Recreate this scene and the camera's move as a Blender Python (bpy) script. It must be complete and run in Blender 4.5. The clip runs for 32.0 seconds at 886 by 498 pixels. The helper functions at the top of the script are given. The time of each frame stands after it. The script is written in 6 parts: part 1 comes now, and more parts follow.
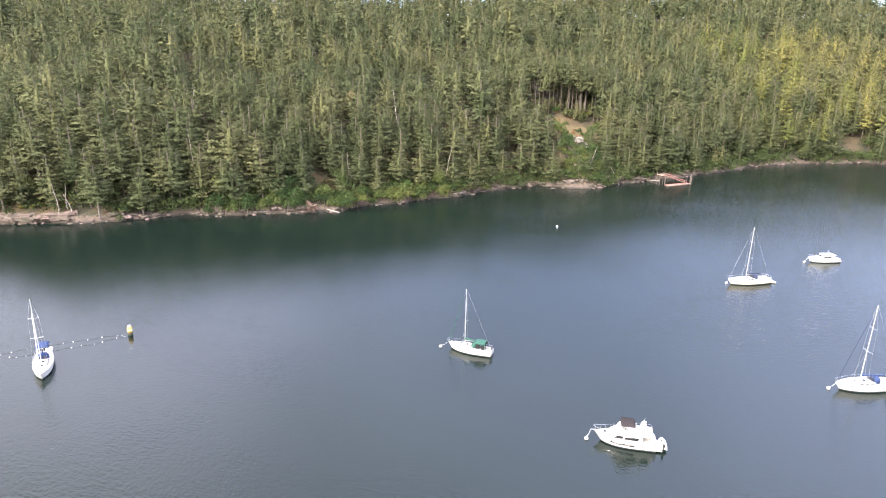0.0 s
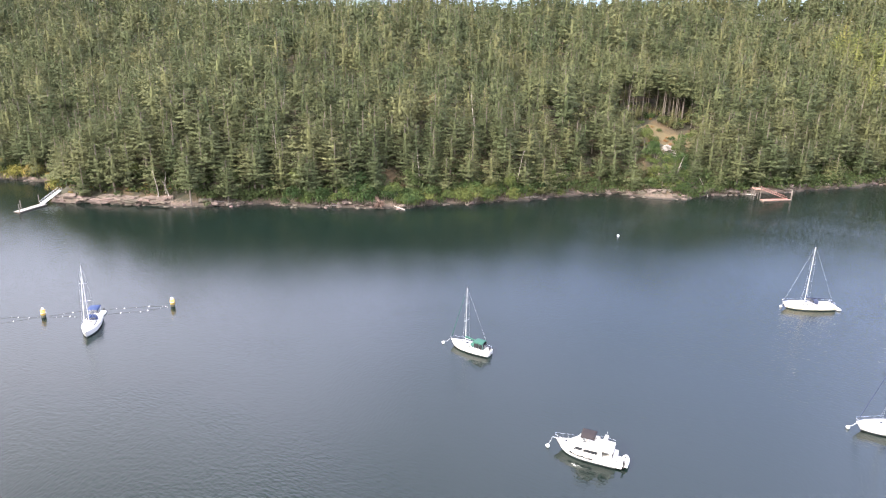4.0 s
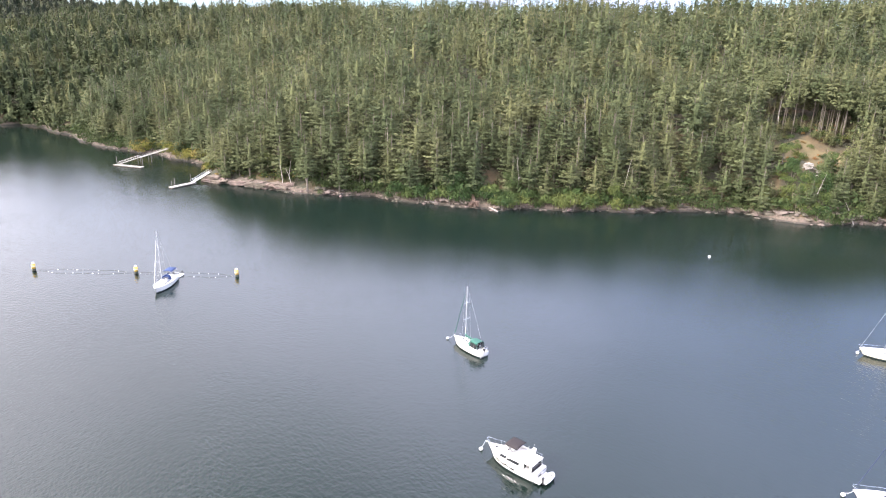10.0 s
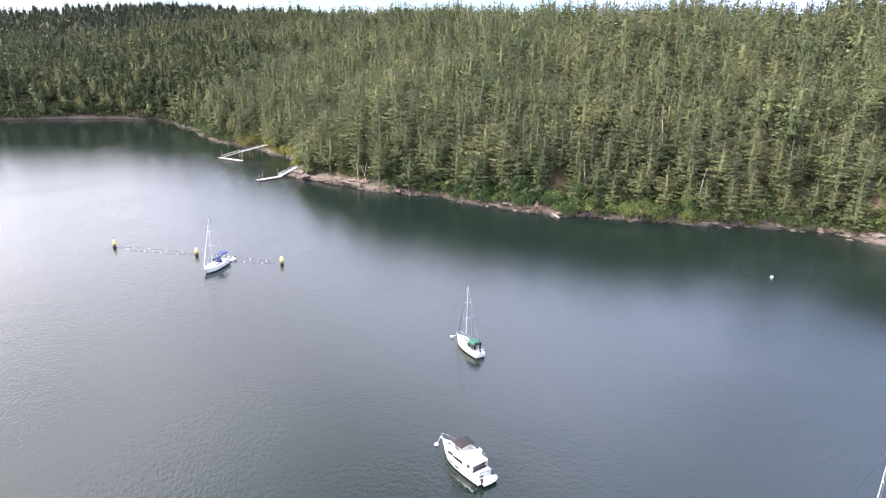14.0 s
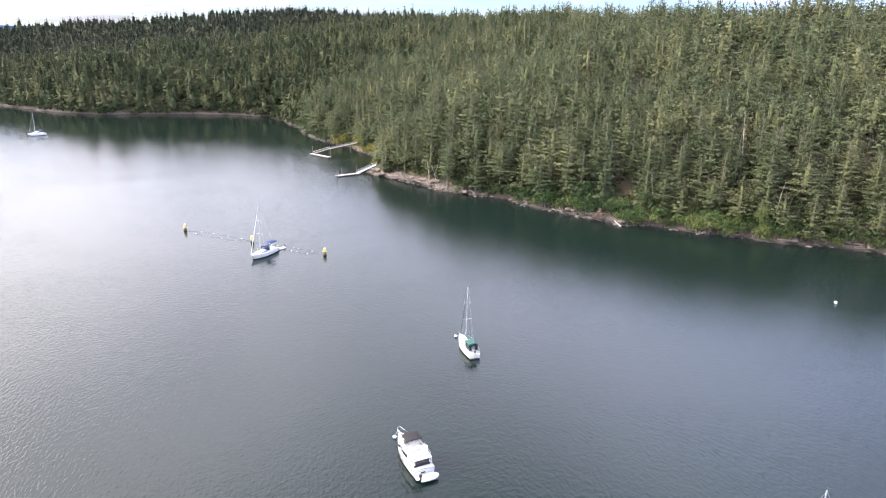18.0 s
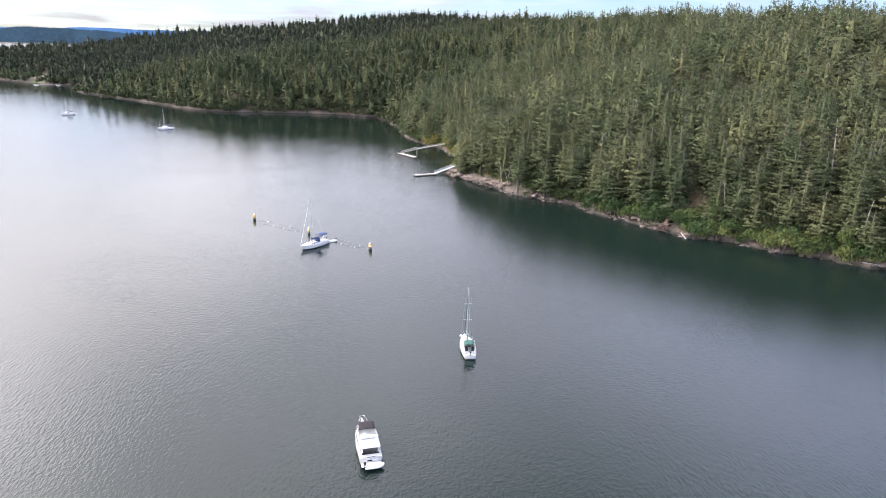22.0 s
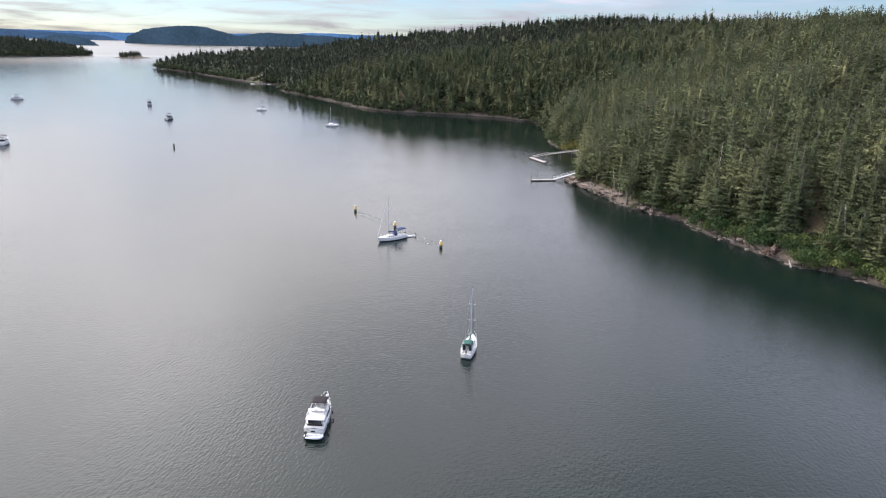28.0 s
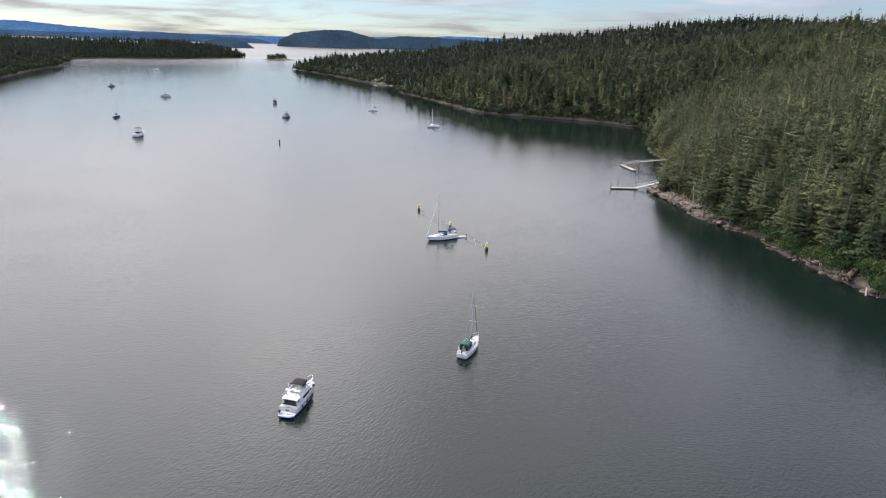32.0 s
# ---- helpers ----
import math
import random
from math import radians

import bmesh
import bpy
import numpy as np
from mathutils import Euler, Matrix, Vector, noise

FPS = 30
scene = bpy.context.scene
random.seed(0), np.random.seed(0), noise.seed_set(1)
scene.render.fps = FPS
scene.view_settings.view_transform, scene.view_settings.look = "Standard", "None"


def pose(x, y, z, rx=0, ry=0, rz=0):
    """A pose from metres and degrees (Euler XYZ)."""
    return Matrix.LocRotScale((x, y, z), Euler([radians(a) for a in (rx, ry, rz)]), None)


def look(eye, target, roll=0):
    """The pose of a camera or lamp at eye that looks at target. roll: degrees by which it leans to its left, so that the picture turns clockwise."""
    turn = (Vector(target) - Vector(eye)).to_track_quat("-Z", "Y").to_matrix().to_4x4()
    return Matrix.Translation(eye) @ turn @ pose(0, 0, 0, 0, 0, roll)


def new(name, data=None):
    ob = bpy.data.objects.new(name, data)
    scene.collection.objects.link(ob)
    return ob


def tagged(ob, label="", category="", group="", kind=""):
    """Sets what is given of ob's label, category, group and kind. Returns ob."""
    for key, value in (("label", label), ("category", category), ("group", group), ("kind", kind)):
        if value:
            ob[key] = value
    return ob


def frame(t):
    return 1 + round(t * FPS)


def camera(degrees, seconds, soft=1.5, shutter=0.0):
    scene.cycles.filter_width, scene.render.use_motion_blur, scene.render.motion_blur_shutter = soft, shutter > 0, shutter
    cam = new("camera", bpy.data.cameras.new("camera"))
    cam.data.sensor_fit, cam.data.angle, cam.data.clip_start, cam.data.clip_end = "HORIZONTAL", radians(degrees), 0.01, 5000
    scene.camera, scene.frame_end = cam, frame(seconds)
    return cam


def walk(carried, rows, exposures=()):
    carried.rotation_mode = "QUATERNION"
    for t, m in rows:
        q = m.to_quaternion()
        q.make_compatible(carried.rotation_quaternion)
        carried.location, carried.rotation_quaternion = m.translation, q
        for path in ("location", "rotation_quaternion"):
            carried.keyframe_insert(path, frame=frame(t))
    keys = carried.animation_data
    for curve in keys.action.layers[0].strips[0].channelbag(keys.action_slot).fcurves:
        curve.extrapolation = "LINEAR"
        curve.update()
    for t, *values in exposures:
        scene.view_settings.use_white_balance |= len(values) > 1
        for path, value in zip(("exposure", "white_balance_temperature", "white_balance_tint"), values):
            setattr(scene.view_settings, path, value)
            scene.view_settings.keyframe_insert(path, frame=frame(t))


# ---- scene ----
cam = camera(69.5, 32.0, 1.1)
PATH = [
    (0, (-98.444, 10.706, 55.632), (-96.541, 10.715, 55.015), 1.2),
    (3, (-98.512, -6.761, 55.449), (-96.633, -6.451, 54.838), 1.2),
    (6, (-95.453, -22.896, 55.338), (-93.642, -22.307, 54.726), 1.4),
    (9, (-90.339, -39.02, 55.153), (-88.637, -38.163, 54.544), 1.5),
    (13, (-80.125, -58.889, 55.22), (-78.628, -57.709, 54.616), 1.6),
    (19, (-57.444, -82.701, 55.579), (-56.353, -81.139, 54.973), 1.7),
    (21, (-48.447, -89.351, 55.818), (-47.517, -87.688, 55.211), 1.7),
    (23, (-38.713, -95.286, 56.142), (-37.958, -93.536, 55.535), 1.6),
    (25, (-28.686, -100.537, 56.658), (-28.111, -98.721, 56.049), 1.7),
    (28, (-12.574, -106.14, 57.304), (-12.282, -104.258, 56.692), 1.6),
    (32, (10.662, -109.618, 58.151), (10.565, -107.717, 57.537), 1.6),
]
walk(cam, [(t, look(eye, target, roll)) for t, eye, target, roll in PATH],
     exposures=[(0, 0.89, 6950, 14), (9, 0.99, 6700, 14), (13, 0.93, 6600, 14), (19, 0.62, 6450, 13), (25, 0.16, 6450, 12), (32, -0.32, 6500, 10)])

# ---- sky, sun, exposure ----
SUN_AZ, SUN_EL = -45.5, 30.0          # degrees from +y towards +x; elevation
world = bpy.data.worlds.new("world")
scene.world = world
world.use_nodes = True
wn, wl = world.node_tree.nodes, world.node_tree.links
wn.clear()


def node(tree, kind, **values):
    n = tree.nodes.new(kind)
    for key, value in values.items():
        n.inputs[key.replace("_", " ")].default_value = value
    return n


wt = world.node_tree
sky = wn.new("ShaderNodeTexSky")
sky.sky_type = "NISHITA"
sky.sun_disc = False
sky.sun_elevation = radians(SUN_EL)
sky.sun_rotation = radians(SUN_AZ)
sky.air_density, sky.dust_density, sky.ozone_density = 1.0, 0.1, 3.0
tc = wn.new("ShaderNodeTexCoord")
sep = wn.new("ShaderNodeSeparateXYZ")
wl.new(tc.outputs["Generated"], sep.inputs[0])
lift = wn.new("ShaderNodeMath"); lift.operation = "MAXIMUM"; lift.inputs[1].default_value = 0.0
wl.new(sep.outputs["Z"], lift.inputs[0])
lift2 = wn.new("ShaderNodeMath"); lift2.operation = "ADD"; lift2.inputs[1].default_value = 0.16
wl.new(lift.outputs[0], lift2.inputs[0])
flat = wn.new("ShaderNodeVectorMath"); flat.operation = "DIVIDE"
comb = wn.new("ShaderNodeCombineXYZ")
for k in range(3):
    wl.new(lift2.outputs[0], comb.inputs[k])
wl.new(tc.outputs["Generated"], flat.inputs[0]); wl.new(comb.outputs[0], flat.inputs[1])
cn = node(wt, "ShaderNodeTexNoise", Scale=0.85, Detail=7.0, Roughness=0.56, Distortion=0.35)
cmap = wn.new("ShaderNodeMapping"); cmap.inputs["Location"].default_value = (3.1, 1.7, 0.0)
wl.new(flat.outputs[0], cmap.inputs["Vector"]); wl.new(cmap.outputs[0], cn.inputs["Vector"])
cr = wn.new("ShaderNodeValToRGB")
cr.color_ramp.elements[0].color = (0.42, 0.42, 0.42, 1)
cr.color_ramp.elements[0].position, cr.color_ramp.elements[1].position = CLOUD = (0.36, 0.60)
wl.new(cn.outputs["Fac"], cr.inputs[0])
# cloud brightness: brighter towards the sun
sunv = Vector((math.sin(radians(SUN_AZ)) * math.cos(radians(SUN_EL)), math.cos(radians(SUN_AZ)) * math.cos(radians(SUN_EL)), math.sin(radians(SUN_EL))))
dotn = wn.new("ShaderNodeVectorMath"); dotn.operation = "DOT_PRODUCT"; dotn.inputs[1].default_value = sunv
wl.new(tc.outputs["Generated"], dotn.inputs[0])
halo = wn.new("ShaderNodeMapRange"); halo.interpolation_type = "SMOOTHSTEP"
halo.inputs["From Min"].default_value, halo.inputs["From Max"].default_value = 0.3, 1.1
halo.inputs["To Min"].default_value, halo.inputs["To Max"].default_value = 0.0, 2.1
wl.new(dotn.outputs["Value"], halo.inputs["Value"])
glow = wn.new("ShaderNodeMath"); glow.operation = "MULTIPLY_ADD"; glow.inputs[1].default_value, glow.inputs[2].default_value = 7.0, 5.2
high = wn.new("ShaderNodeMapRange")
high.inputs["From Min"].default_value, high.inputs["From Max"].default_value = 0.12, 0.6
wl.new(sep.outputs["Z"], high.inputs["Value"])
veil = wn.new("ShaderNodeMath"); veil.operation = "MULTIPLY"
wl.new(halo.outputs[0], veil.inputs[0]); wl.new(high.outputs[0], veil.inputs[1])
wl.new(veil.outputs[0], glow.inputs[0])
cshade = node(wt, "ShaderNodeTexNoise", Scale=2.3, Detail=4.0, Roughness=0.5)
wl.new(cmap.outputs[0], cshade.inputs["Vector"])
csr = wn.new("ShaderNodeMapRange")
csr.inputs["From Min"].default_value, csr.inputs["From Max"].default_value = 0.3, 0.7
csr.inputs["To Min"].default_value, csr.inputs["To Max"].default_value = 0.82, 1.14
wl.new(cshade.outputs["Fac"], csr.inputs["Value"])
cmul = wn.new("ShaderNodeMath"); cmul.operation = "MULTIPLY"
wl.new(glow.outputs[0], cmul.inputs[0]); wl.new(csr.outputs[0], cmul.inputs[1])
# an overcast sky is brighter overhead than at the horizon
climb = wn.new("ShaderNodeFloatCurve")
for cx, cy in ((0.06, 0.25), (0.16, 0.57), (0.32, 0.62), (0.5, 0.80), (0.7, 0.80)):
    climb.mapping.curves[0].points.new(cx, cy)
climb.mapping.curves[0].points[0].location = (0.0, 0.11)
climb.mapping.curves[0].points[-1].location = (1.0, 0.66)
climb.mapping.update()
wl.new(lift.outputs[0], climb.inputs["Value"])
climb4 = wn.new("ShaderNodeMath"); climb4.operation = "MULTIPLY"; climb4.inputs[1].default_value = 4.4
wl.new(climb.outputs[0], climb4.inputs[0])
cmul2 = wn.new("ShaderNodeMath"); cmul2.operation = "MULTIPLY"
wl.new(cmul.outputs[0], cmul2.inputs[0]); wl.new(climb4.outputs[0], cmul2.inputs[1])
ccol = wn.new("ShaderNodeVectorMath"); ccol.operation = "SCALE"
# thin cloud away from the sun lets the blue through
away = wn.new("ShaderNodeMapRange")
away.inputs["From Min"].default_value, away.inputs["From Max"].default_value = -0.45, 0.75
wl.new(dotn.outputs["Value"], away.inputs["Value"])
tone = wn.new("ShaderNodeMix"); tone.data_type = "RGBA"
tone.inputs["A"].default_value, tone.inputs["B"].default_value = (0.78, 0.925, 1.43, 1), (1.035, 0.985, 1.0, 1)
wl.new(away.outputs[0], tone.inputs["Factor"]); wl.new(tone.outputs["Result"], ccol.inputs[0])
wl.new(cmul2.outputs[0], ccol.inputs["Scale"])
# long streaks of cloud with blue between them, low over the horizon
streak = wn.new("ShaderNodeMapping"); streak.inputs["Scale"].default_value = (7.0, 7.0, 75.0)
wl.new(tc.outputs["Generated"], streak.inputs["Vector"])
bars = node(wt, "ShaderNodeTexNoise", Scale=1.0, Detail=6.0, Roughness=0.55, Distortion=0.4)
wl.new(streak.outputs[0], bars.inputs["Vector"])
barr = wn.new("ShaderNodeMapRange")
barr.inputs["From Min"].default_value, barr.inputs["From Max"].default_value = 0.42, 0.62
barr.inputs["To Min"].default_value = 0.2
wl.new(bars.outputs["Fac"], barr.inputs["Value"])
low = wn.new("ShaderNodeMapRange")
low.inputs["From Min"].default_value, low.inputs["From Max"].default_value = 0.06, 0.13
wl.new(sep.outputs["Z"], low.inputs["Value"])
cover = wn.new("ShaderNodeMath"); cover.operation = "MAXIMUM"
wl.new(barr.outputs[0], cover.inputs[0]); wl.new(low.outputs[0], cover.inputs[1])
cloudy = wn.new("ShaderNodeMath"); cloudy.operation = "MULTIPLY"
wl.new(cr.outputs["Color"], cloudy.inputs[0]); wl.new(cover.outputs[0], cloudy.inputs[1])
cmix = wn.new("ShaderNodeMix"); cmix.data_type = "RGBA"
wl.new(cloudy.outputs[0], cmix.inputs["Factor"])
cool = wn.new("ShaderNodeMix"); cool.data_type = "RGBA"; cool.blend_type = "MULTIPLY"
cool.inputs["Factor"].default_value = 1.0; cool.inputs["B"].default_value = (0.76, 0.86, 1.06, 1)
wl.new(sky.outputs["Color"], cool.inputs["A"])
wl.new(cool.outputs["Result"], cmix.inputs["A"]); wl.new(ccol.outputs[0], cmix.inputs["B"])
bg = wn.new("ShaderNodeBackground"); bg.inputs["Strength"].default_value = 0.142
wout = wn.new("ShaderNodeOutputWorld")
wl.new(cmix.outputs["Result"], bg.inputs["Color"]); wl.new(bg.outputs[0], wout.inputs[0])

sun_data = bpy.data.lights.new("sun", "SUN")
sun_data.energy, sun_data.angle, sun_data.color = 4.2, radians(0.6), (1.0, 0.97, 0.92)
sun = new("sun", sun_data)
sun.matrix_world = look(sunv * 50, (0, 0, 0))

# ---- materials ----


def material(name, c1, c2=None, scale=1.0, rough=0.6, bump=0.0, bump_scale=None, metal=0.0, per_object=0.0, per_island=0.0, spec=None, translucent=0.0, tint=False, tuft=0.0):
    """A principled surface of two mixed colours at two scales, with relief and variation from piece to piece."""
    m = bpy.data.materials.new(name)
    m.use_nodes = True
    t = m.node_tree
    p = t.nodes["Principled BSDF"]
    out = t.nodes["Material Output"]
    p.inputs["Roughness"].default_value, p.inputs["Metallic"].default_value = rough, metal
    if spec is not None:
        p.inputs["Specular IOR Level"].default_value = spec
    c2 = c2 or tuple(v * 0.8 for v in c1)
    geo = t.nodes.new("ShaderNodeNewGeometry")
    big = node(t, "ShaderNodeTexNoise", Scale=scale, Detail=5.0, Roughness=0.65)
    fine = node(t, "ShaderNodeTexNoise", Scale=scale * 9, Detail=3.0, Roughness=0.6)
    t.links.new(geo.outputs["Position"], big.inputs["Vector"]); t.links.new(geo.outputs["Position"], fine.inputs["Vector"])
    add = t.nodes.new("ShaderNodeMath"); add.operation = "ADD"
    t.links.new(big.outputs["Fac"], add.inputs[0]); t.links.new(fine.outputs["Fac"], add.inputs[1])
    rng_ = t.nodes.new("ShaderNodeMapRange")
    rng_.inputs["From Min"].default_value, rng_.inputs["From Max"].default_value = 0.7, 1.3
    t.links.new(add.outputs[0], rng_.inputs["Value"])
    mix = t.nodes.new("ShaderNodeMix"); mix.data_type = "RGBA"
    mix.inputs["A"].default_value, mix.inputs["B"].default_value = (*c1, 1), (*c2, 1)
    t.links.new(rng_.outputs[0], mix.inputs["Factor"])
    colour = mix.outputs["Result"]
    source = None
    if per_object:
        source, amount = t.nodes.new("ShaderNodeObjectInfo").outputs["Random"], per_object
    elif per_island:
        source, amount = geo.outputs["Random Per Island"], per_island
    if tint:
        attr = t.nodes.new("ShaderNodeAttribute"); attr.attribute_name = "tint"
        source, amount = attr.outputs["Fac"], 0.36
    if source:
        hsv = t.nodes.new("ShaderNodeHueSaturation")
        for key, lo, hi in (("Value", 1 - amount, 1 + amount), ("Hue", 0.5 + 0.11 * amount, 0.5 - 0.11 * amount)):
            r = t.nodes.new("ShaderNodeMapRange")
            r.inputs["To Min"].default_value, r.inputs["To Max"].default_value = lo, hi
            t.links.new(source, r.inputs["Value"]); t.links.new(r.outputs[0], hsv.inputs[key])
        t.links.new(colour, hsv.inputs["Color"])
        colour = hsv.outputs["Color"]
    if tuft:
        hsv = t.nodes.new("ShaderNodeHueSaturation")
        r = t.nodes.new("ShaderNodeMapRange")
        r.inputs["To Min"].default_value, r.inputs["To Max"].default_value = 1 - tuft, 1 + tuft
        t.links.new(geo.outputs["Random Per Island"], r.inputs["Value"]); t.links.new(r.outputs[0], hsv.inputs["Value"])
        t.links.new(colour, hsv.inputs["Color"])
        colour = hsv.outputs["Color"]
    t.links.new(colour, p.inputs["Base Color"])
    if bump:
        bn = node(t, "ShaderNodeTexNoise", Scale=bump_scale or scale * 6, Detail=6.0, Roughness=0.7)
        t.links.new(geo.outputs["Position"], bn.inputs["Vector"])
        b = node(t, "ShaderNodeBump", Strength=0.8, Distance=bump)
        t.links.new(bn.outputs["Fac"], b.inputs["Height"]); t.links.new(b.outputs[0], p.inputs["Normal"])
    if translucent:
        tr = t.nodes.new("ShaderNodeBsdfTranslucent")
        t.links.new(colour, tr.inputs["Color"])
        ms = t.nodes.new("ShaderNodeMixShader"); ms.inputs[0].default_value = translucent
        t.links.new(p.outputs[0], ms.inputs[1]); t.links.new(tr.outputs[0], ms.inputs[2])
        t.links.new(ms.outputs[0], out.inputs["Surface"])
    return m


gelcoat = material("gelcoat", (0.60, 0.585, 0.54), (0.51, 0.50, 0.465), 0.8, 0.28)
cream_gelcoat = material("cream_gelcoat", (0.66, 0.59, 0.44), (0.60, 0.54, 0.41), 0.8, 0.3)
deck_white = material("deck_white", (0.50, 0.49, 0.455), (0.38, 0.375, 0.35), 1.5, 0.6, 0.002, 60)
# grey version of the gelcoat: backlit shade of far boats put into the colour
shaded_gelcoat = material("shaded_gelcoat", (0.20, 0.21, 0.22), (0.15, 0.16, 0.165), 0.8, 0.35)
boot_paint = material("boot_paint", (0.02, 0.025, 0.03), (0.035, 0.04, 0.04), 2, 0.5)
blue_paint = material("blue_paint", (0.02, 0.05, 0.16), (0.03, 0.07, 0.2), 2, 0.4)
dark_glass = material("dark_glass", (0.012, 0.014, 0.016), (0.02, 0.022, 0.024), 1, 0.08)
alloy = material("alloy", (0.60, 0.605, 0.61), (0.50, 0.505, 0.51), 3, 0.35, metal=0.45)
steel = material("steel", (0.62, 0.63, 0.64), (0.5, 0.51, 0.52), 3, 0.25, metal=0.9)
wire = material("wire", (0.4, 0.41, 0.42), (0.3, 0.31, 0.32), 3, 0.4, metal=0.6)
green_canvas = material("green_canvas", (0.012, 0.080, 0.058), (0.012, 0.058, 0.044), 2.5, 0.85, 0.01, 9)
blue_canvas = material("blue_canvas", (0.014, 0.036, 0.11), (0.012, 0.028, 0.08), 2.5, 0.85, 0.01, 9)
navy_canvas = material("navy_canvas", (0.012, 0.02, 0.05), (0.02, 0.03, 0.06), 2.5, 0.85, 0.01, 9)
black_canvas = material("black_canvas", (0.020, 0.017, 0.018), (0.032, 0.028, 0.028), 2.5, 0.9, 0.01, 9, spec=0.15)
black_plastic = material("black_plastic", (0.015, 0.015, 0.016), (0.03, 0.03, 0.03), 3, 0.45)
grey_rubber = material("grey_rubber", (0.58, 0.59, 0.6), (0.48, 0.49, 0.5), 2, 0.6)
float_grey = material("float_grey", (0.40, 0.40, 0.39), (0.25, 0.25, 0.24), 4, 0.6)
buoy_white = material("buoy_white", (0.78, 0.78, 0.75), (0.6, 0.6, 0.56), 4, 0.5)
buoy_yellow = material("buoy_yellow", (0.58, 0.39, 0.08), (0.46, 0.30, 0.07), 3, 0.55)
dark_mottle = material("dark_mottle", (0.02, 0.022, 0.014), (0.04, 0.04, 0.025), 5, 0.8, 0.02, 20)
teak = material("teak", (0.30, 0.19, 0.10), (0.22, 0.14, 0.08), 3, 0.7, 0.003, 30)
dock_wood = material("dock_wood", (0.33, 0.31, 0.275), (0.22, 0.20, 0.175), 1.6, 0.85, 0.01, 12, per_object=0.2)
red_wood = material("red_wood", (0.24, 0.115, 0.09), (0.32, 0.19, 0.15), 1.4, 0.85, 0.01, 12, per_object=0.2)
pile_wood = material("pile_wood", (0.12, 0.10, 0.08), (0.07, 0.06, 0.05), 3, 0.9, 0.02, 9)
rock_rusty = material("rock_rusty", (0.15, 0.116, 0.090), (0.055, 0.045, 0.038), 0.6, 0.9, 0.12, 2.2, per_object=0.3)
rock_pale = material("rock_pale", (0.19, 0.156, 0.124), (0.075, 0.061, 0.050), 0.55, 0.9, 0.12, 2.2, per_object=0.3)
rock_loose = material("rock_loose", (0.165, 0.130, 0.105), (0.060, 0.048, 0.040), 0.8, 0.9, 0.06, 4, per_island=0.35)
rock_ledge = material("rock_ledge", (0.15, 0.118, 0.09), (0.06, 0.048, 0.039), 0.6, 0.9, 0.12, 2.2, per_object=0.3)
rock_white = material("rock_white", (0.30, 0.275, 0.24), (0.12, 0.11, 0.095), 0.8, 0.9, 0.10, 3, per_object=0.15)
bark = material("bark", (0.10, 0.08, 0.065), (0.16, 0.14, 0.115), 1.2, 0.95, 0.03, 8)
dead_wood = material("dead_wood", (0.31, 0.28, 0.25), (0.22, 0.19, 0.17), 1.5, 0.9, 0.02, 8)
red_root = material("red_root", (0.17, 0.11, 0.08), (0.10, 0.068, 0.052), 1.5, 0.9, 0.03, 6)
fir_green = material("fir_green", (0.102, 0.116, 0.049), (0.048, 0.058, 0.029), 0.6, 0.75, 0.10, 4.5, spec=0.15, per_object=0.24, translucent=0.1, tuft=0.3)
fir_forest = material("fir_forest", (0.102, 0.116, 0.049), (0.048, 0.058, 0.029), 0.45, 0.75, 0.10, 4.0, spec=0.15, translucent=0.1, tint=True, tuft=0.3)
shrub_green = material("shrub_green", (0.072, 0.104, 0.027), (0.034, 0.052, 0.017), 0.9, 0.75, 0.15, 5, spec=0.2, per_object=0.45, translucent=0.15)
undergrowth_green = material("undergrowth_green", (0.054, 0.078, 0.022), (0.024, 0.037, 0.014), 0.4, 0.75, 0.15, 4, spec=0.2, per_island=0.25, translucent=0.12)
edge_green = material("edge_green", (0.050, 0.062, 0.024), (0.026, 0.034, 0.016), 0.3, 0.8, 0.15, 4, spec=0.1, per_island=0.25)
# Shade is in the colour: darker fir for the cove and backlit far woods
shaded_cove_fir = material("shaded_cove_fir", (0.078, 0.092, 0.037), (0.042, 0.051, 0.023), 0.26, 0.75, spec=0.15, translucent=0.1, tint=True, tuft=0.08)
backlit_fir = material("backlit_fir", (0.048, 0.057, 0.031), (0.028, 0.034, 0.020), 0.26, 0.8, spec=0.1, tint=True, tuft=0.06)
stand_green = material("stand_green", (0.158, 0.172, 0.05), (0.112, 0.124, 0.039), 0.3, 0.75, 0.3, 2.6, spec=0.2, translucent=0.1, tint=True, tuft=0.16)
maple_tan = material("maple_tan", (0.21, 0.18, 0.09), (0.12, 0.11, 0.05), 0.6, 0.8, 0.15, 4, spec=0.2, per_object=0.2, translucent=0.15)
shrub_gold = material("shrub_gold", (0.21, 0.19, 0.045), (0.15, 0.125, 0.035), 0.5, 0.75, spec=0.2, per_object=0.35, translucent=0.15)
bracken_rust = material("bracken_rust", (0.21, 0.115, 0.048), (0.14, 0.085, 0.036), 0.7, 0.85, spec=0.1, per_object=0.3, translucent=0.1)
dry_grass = material("dry_grass", (0.118, 0.082, 0.040), (0.066, 0.062, 0.028), 0.35, 0.9, 0.08, 3)
lawn_green = material("lawn_green", (0.075, 0.082, 0.02), (0.05, 0.06, 0.018), 0.3, 0.9)
far_wood = material("far_wood", (0.030, 0.046, 0.034), (0.020, 0.032, 0.026), 0.02, 0.9, spec=0.1)


